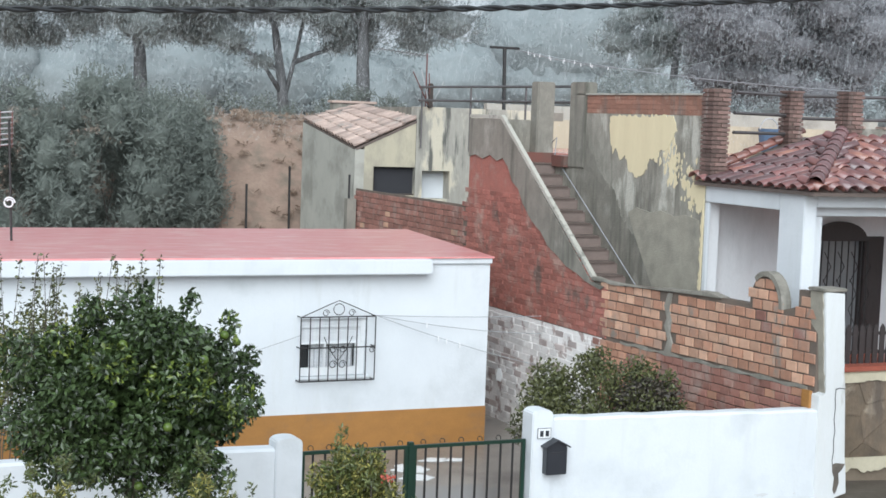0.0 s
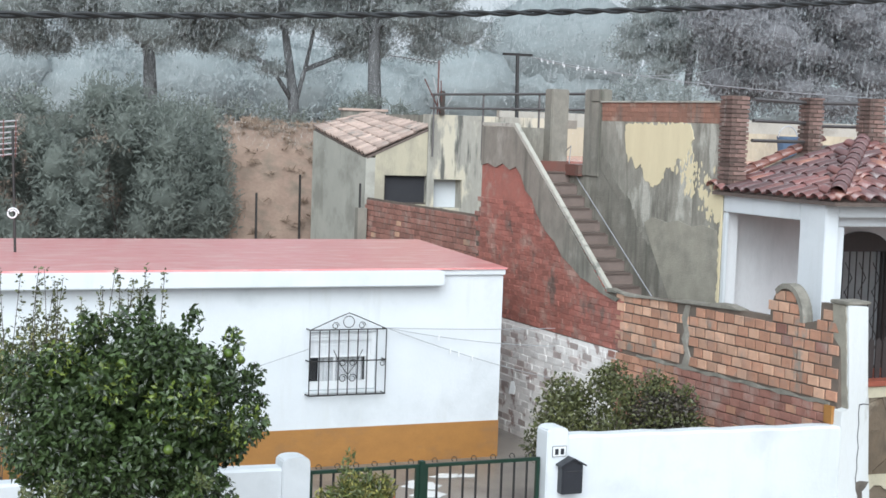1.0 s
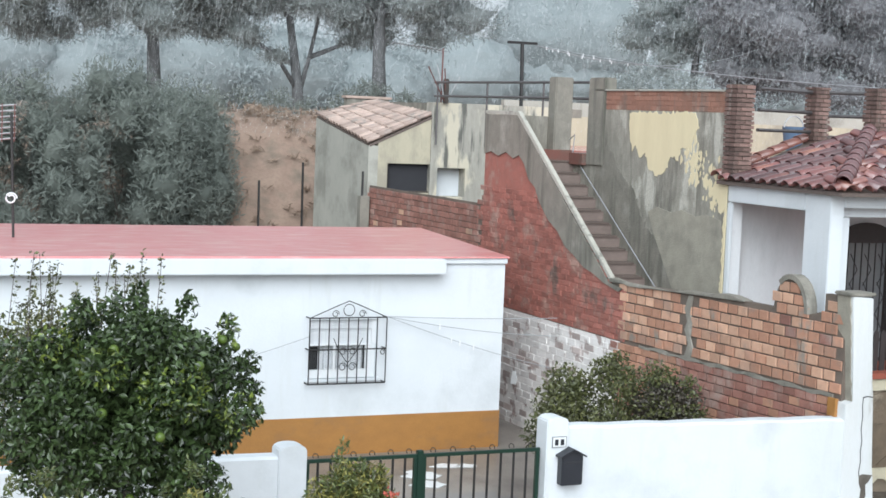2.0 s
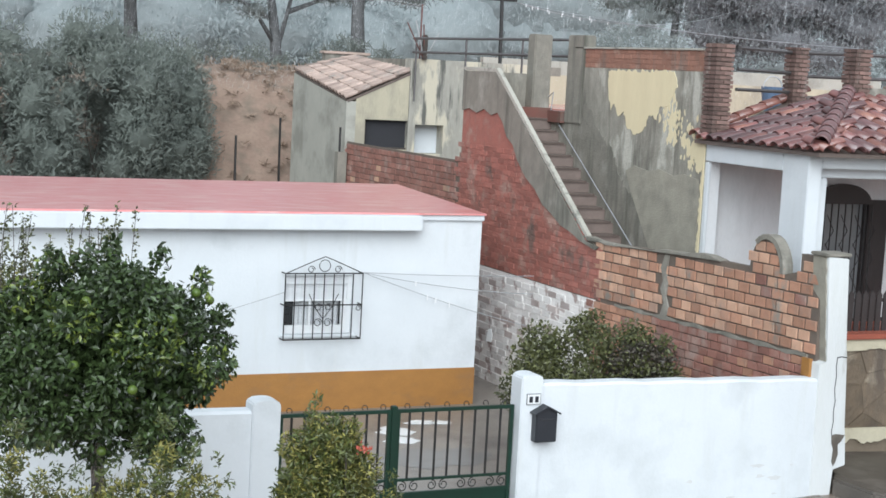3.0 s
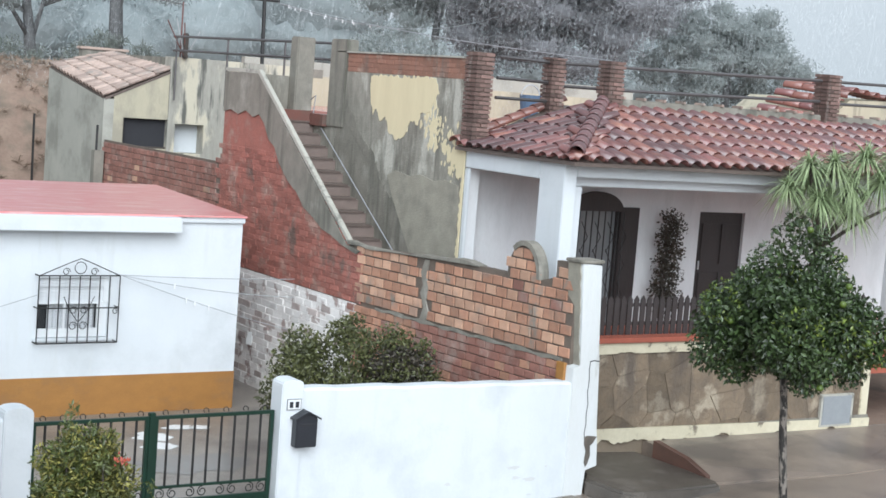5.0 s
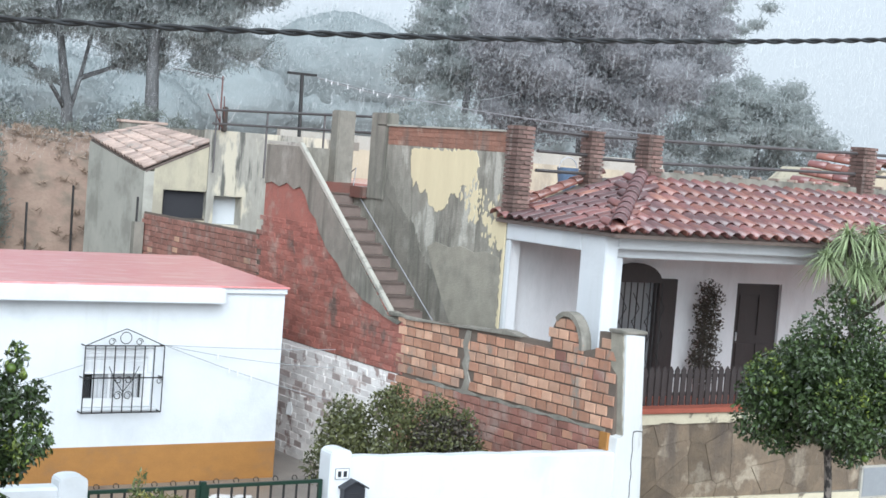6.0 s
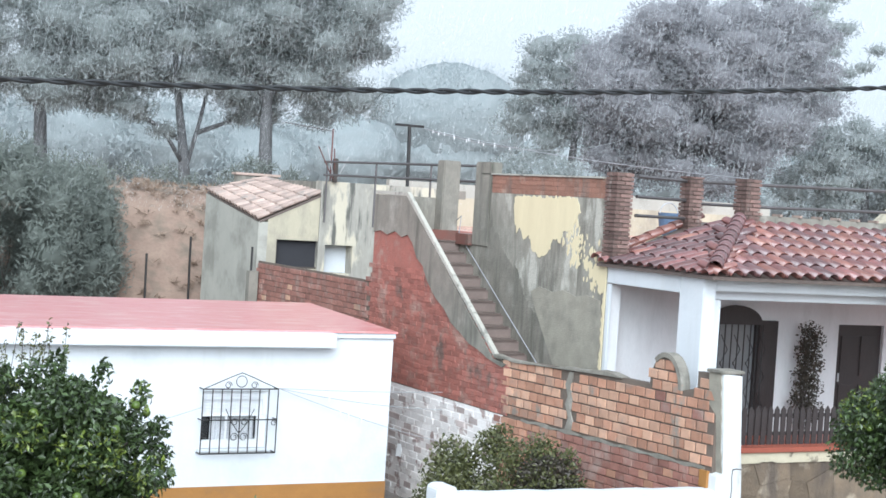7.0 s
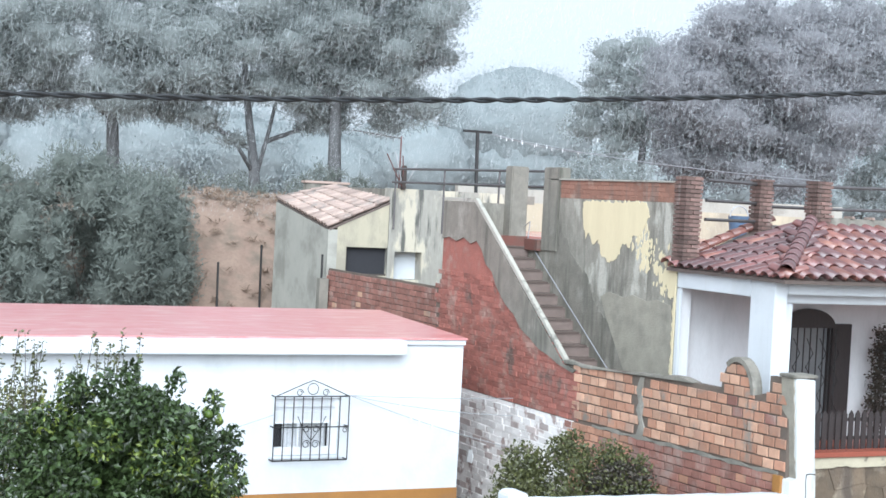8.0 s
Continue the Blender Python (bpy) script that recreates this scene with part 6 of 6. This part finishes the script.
pine(92, 130, 3.0, [[(92, 130, 0), (92, 130, 8)]], crown_of((104, 132, 9.5), (24, 6, 5.5), 70, 2.4, 95, -0.9), 22000, 0.9, leaf_far_hazed, 95, "distant line of trees in the rain, haze in their colour", 0.5, "distant_trees", hearts=[(84 + 8 * k, 132, 9.0 + 0.9 * math.sin(k * 2.3), 6, 5, 4.4) for k in range(6)])
pine(50, 128, 3.0, [[(50, 128, 0), (50, 128, 8)]], crown_of((60, 140, 5.8), (30, 6, 2.4), 70, 2.4, 97, -0.9), 22000, 0.9, leaf_far_hazed, 97, "distant line of trees in the rain, haze in their colour", 0.5, "distant_trees", hearts=[(34 + 9 * k, 140, 5.2 + 0.5 * math.sin(k * 2.3), 7, 5, 2.4) for k in range(7)])
# shrub mass on the bank's left, haze in its leaf colour
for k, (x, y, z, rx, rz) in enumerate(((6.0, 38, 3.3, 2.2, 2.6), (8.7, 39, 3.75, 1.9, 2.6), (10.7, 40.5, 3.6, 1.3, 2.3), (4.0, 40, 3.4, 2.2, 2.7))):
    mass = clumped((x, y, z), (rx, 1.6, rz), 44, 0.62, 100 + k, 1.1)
    bs = shrub("bank_shrub", "tall green shrub on the bank, haze in its colour", (x, y, 0.2), mass, 26000, 0.18, leaf_shrub_hazed, 110 + k, None, 8, "shrubs on the bank", 3.5, 0.15)
    hull("inner_foliage", mass, 0.5, leaf_shrub_hazed, bs, 150 + k)
shrub("agave_scrub", "spiky scrub on top of the bank, haze in its colour", (18.9, 48, 5.2), clumped((18.9, 48, 5.7), (1.5, 0.8, 0.7), 18, 0.3, 120), 1800, 0.30, leaf_shrub_hazed, 121, None, 5, "", 7.0)
shrub("bank_scrub", "low brown and green scrub along the bank top", (15.2, 46.5, 5.0), clumped((14.6, 46.5, 5.3), (2.6, 0.8, 0.55), 26, 0.35, 123), 3600, 0.16, leaf_shrub_hazed, 124, None, 5, "", 4.0)
shrub("terrace_scrub", "green scrub behind the terrace, haze in its colour", (28.5, 47, 4.8), clumped((28.5, 47, 6.2), (1.9, 1.2, 1.2), 28, 0.5, 125), 3600, 0.22, leaf_pine_hazed, 126, None, 5, "", 2.5)

# dry grass and weeds growing on the bank
g = random.Random(140)
tufts = []
for k in range(420):
    x, y = g.uniform(8.5, 19.0), g.uniform(38.2, 45.5)
    tufts.append((x, y, ground_height(x, y) + 0.1, 0.16, 0.16, 0.12))
grass = leaves("dry_grass", tufts, 5200, 0.26, dry_straw, None, 141, 0.1, 9.0, up=0.2)
tagged(grass, "dry straw-coloured grass tufts on the bank", "grass", kind="stuff")

# ---- pavement strips ----
prows = bpy.data.objects["pavement"]
srng = random.Random(21)
for j in range(21):
    y0 = 15.62 + 0.0752 * j
    x = 6.4 + srng.uniform(0, 0.8)
    while x < 13.55:
        L = 0.8 if x + 0.8 < 13.6 else 13.62 - x
        if L < 0.1:
            break
        bm = B()
        a = [bm.verts.new((x + u * L, y0 + v * 0.048, gz(x + u * L) + h)) for h in (-0.03, 0.0) for u, v in ((0.003, 0), (0.997, 0), (0.997, 1), (0.003, 1))]
        for f in ((4, 5, 6, 7), (0, 1, 5, 4), (1, 2, 6, 5), (2, 3, 7, 6), (3, 0, 4, 7)):
            bm.faces.new([a[k] for k in f])
        part("ribbed_paver", bm, paver, prows)
        x += 0.8


# ---- bricks of the boundary wall ----
def brick_shape(name, chamfer, seed):
    """A brick 1 x 1 in y and z, its worn face towards -x."""
    g = random.Random(seed)
    bm = B()
    j = lambda: g.uniform(-0.02, 0.02)
    back = [bm.verts.new((0.05, y, z)) for y, z in ((-0.5, -0.5), (0.5, -0.5), (0.5, 0.5), (-0.5, 0.5))]
    mid = [bm.verts.new((0.008, y + j(), z + j())) for y, z in ((-0.5, -0.5), (0.5, -0.5), (0.5, 0.5), (-0.5, 0.5))]
    c = 0.5 - chamfer
    face = [bm.verts.new((g.uniform(-0.003, 0.003), y + j(), z + j())) for y, z in ((-c, -c), (c, -c), (c, c), (-c, c))]
    bm.faces.new(face)
    for lo, hi in ((back, mid), (mid, face)):
        for i in range(4):
            bm.faces.new((lo[i], lo[(i + 1) % 4], hi[(i + 1) % 4], hi[i]))
    bmesh.ops.recalc_face_normals(bm, faces=bm.faces[:])
    me = bpy.data.meshes.new(name)
    bm.to_mesh(me)
    bm.free()
    return me


def lay_bricks(name, parent, x, y0, y1, z0, z1, length, course, joint, inside, pick, seed, shapes, jitter=0.004, gap=1.0, limit=300):
    """Courses of bricks in half bond; pick(y, z) gives the material."""
    g = random.Random(seed)
    k = made = 0
    z = z0
    while z + course <= z1 + 0.02:
        y = y0 + (length / 2 if k % 2 else 0) + g.uniform(-0.02, 0.02)
        while y < y1:
            L = length * g.uniform(0.94, 1.06)
            cy, cz = y + L / 2, z + course / 2
            m = pick(cy, cz, g)
            if m and inside(cy, cz) and made < limit:
                me = shapes[m.name][g.randrange(3)]
                ob = link(name, me, m, parent)
                ob.location = swing(x + g.uniform(-jitter, jitter), cy, cz + g.uniform(-0.003, 0.003))
                if x < 13.6 and cy < 22.2:
                    ob.rotation_euler = (0, 0, math.atan(SKEW))
                ob.scale = (1, (L - joint * gap) * (0.905 if x < 13.6 and cy < 22.2 else 1), course - joint)
                made += 1
            y += L
        z += course
        k += 1
    return made


SHAPES = {}
for m in (brick_worn, brick_orange, brick_red, brick_redpaint, brick_white, brick_pale, brick_mauve):
    SHAPES[m.name] = []
    for s in range(3):
        me = brick_shape("brick", 0.05, 50 + s)
        me.materials.append(m)
        SHAPES[m.name].append(me)


def top_of(y):
    if y < 17.26:
        return 3.37
    if y < 18.5:
        d = (y - 17.97) / 0.38
        return 3.06 + 0.47 * math.sqrt(max(0, 1 - d * d))
    return 3.08 - 0.03 * (y - 19.2)


def orange(y, z, g):
    if 20.17 < y < 20.5 and g.random() < 0.7:
        return None
    r = g.random()
    return brick_pale if r < 0.4 else brick_orange if r < 0.96 else brick_red


lay_bricks("brick", bwall, XB, 16.83, 22.15, 2.115, 3.5, 0.245, 0.148, 0.022, lambda y, z: z + 0.05 < top_of(y), orange, 1, SHAPES, gap=1.4, limit=340)
lay_bricks("lower_brick", bwall, XB, 16.83, 22.3, 1.0, 2.06, 0.235, 0.118, 0.014, lambda y, z: True, lambda y, z, g: (brick_orange if g.random() < (0.75 if y > 20.6 else 0.12 if z > 1.5 else 0.4) else brick_red), 2, SHAPES, gap=1.2, limit=340)
bm = B()
wall_profile(bm, [(22.12, 2.08), (27.4, 2.2), (27.4, 5.4), (26.15, 5.4), (22.62, 2.86), (22.12, 2.86)], XB + 0.006, XB + 0.03)
part("red_paint", bm, brick_redpaint, bwall, "worn red paint in the joints")
part("whitewash", blocks((XB + 0.008, XB + 0.03, 22.25, 27.5, 0.03, 2.07)), brick_white, bwall, "patchy whitewash in the joints")
slope = lambda y: 2.96 + (y - 22.6) * 0.7257 if y < 26.1 else 5.5
lay_bricks("painted_brick", bwall, XB - 0.002, 22.15, 27.4, 2.08, 5.4, 0.27, 0.092, 0.009, lambda y, z: z + 0.05 < slope(max(y, 22.62)), lambda y, z, g: brick_redpaint, 3, SHAPES, 0.006, limit=390)
lay_bricks("whitewashed_brick", bwall, XB - 0.001, 22.25, 27.5, 0.05, 2.06, 0.30, 0.115, 0.013, lambda y, z: True, lambda y, z, g: brick_white if g.random() < 0.84 else brick_mauve, 4, SHAPES, 0.009)
lay_bricks("old_brick", bwall, XB, 27.45, 33.25, 2.2, 3.84, 0.27, 0.115, 0.012, lambda y, z: True, lambda y, z, g: brick_red if g.random() < 0.96 else brick_pale, 5, SHAPES, 0.005, limit=330)
lay_bricks("parapet_brick", nh, XW, 21.3, 24.84, 5.66, 5.96, 0.26, 0.078, 0.012, lambda y, z: True, lambda y, z, g: brick_worn, 6, SHAPES)


# ---- falling rain ----
def rain(name, count, lo, hi, length, width, seed, label):
    """Thin tapering drops, slanting a little, in a block of air."""
    r = np.random.default_rng(seed)
    c = np.array(lo) + (np.array(hi) - np.array(lo)) * r.random((count, 3))
    half = (length * 0.5 * r.uniform(0.5, 1.5, count))[:, None]
    d = np.array([-0.16, 0.0, -1.0]) + r.normal(size=(count, 3)) * 0.05
    d /= np.linalg.norm(d, axis=1)[:, None]
    yaw = r.uniform(-0.9, 0.9, count)
    side = np.stack([np.cos(yaw), np.sin(yaw), np.zeros(count)], 1) * (width * 0.5 * r.uniform(0.6, 1.4, count))[:, None]
    v = np.stack([c - d * half, c + d * half + side, c + d * half - side], 1).astype(np.float32)
    me = bpy.data.meshes.new(name)
    me.vertices.add(count * 3)
    me.vertices.foreach_set("co", v.ravel())
    me.loops.add(count * 3)
    me.loops.foreach_set("vertex_index", np.arange(count * 3, dtype=np.int32))
    me.polygons.add(count)
    me.polygons.foreach_set("loop_start", np.arange(0, count * 3, 3, dtype=np.int32))
    me.update(calc_edges=True)
    me.validate()
    me.materials.append(rain_drop)
    return tagged(new(name, me), label, "rain", kind="stuff")


# Drops this dense and pale also stand in for haze before the trees.
rain("rain", 240000, (2, 36, 4.8), (50, 48.5, 17), 0.08, 0.0034, 1, "dense fine rain that also stands in for haze behind the houses")
rain("rain_streaks", 7000, (2, 34.5, 6.6), (50, 47, 17), 0.45, 0.005, 3, "slanting rain streaks before the trees")
rain("far_rain", 110000, (8, 60, 5.0), (112, 112, 24), 0.13, 0.014, 2, "dense slanting rain, also standing in for haze over far trees")
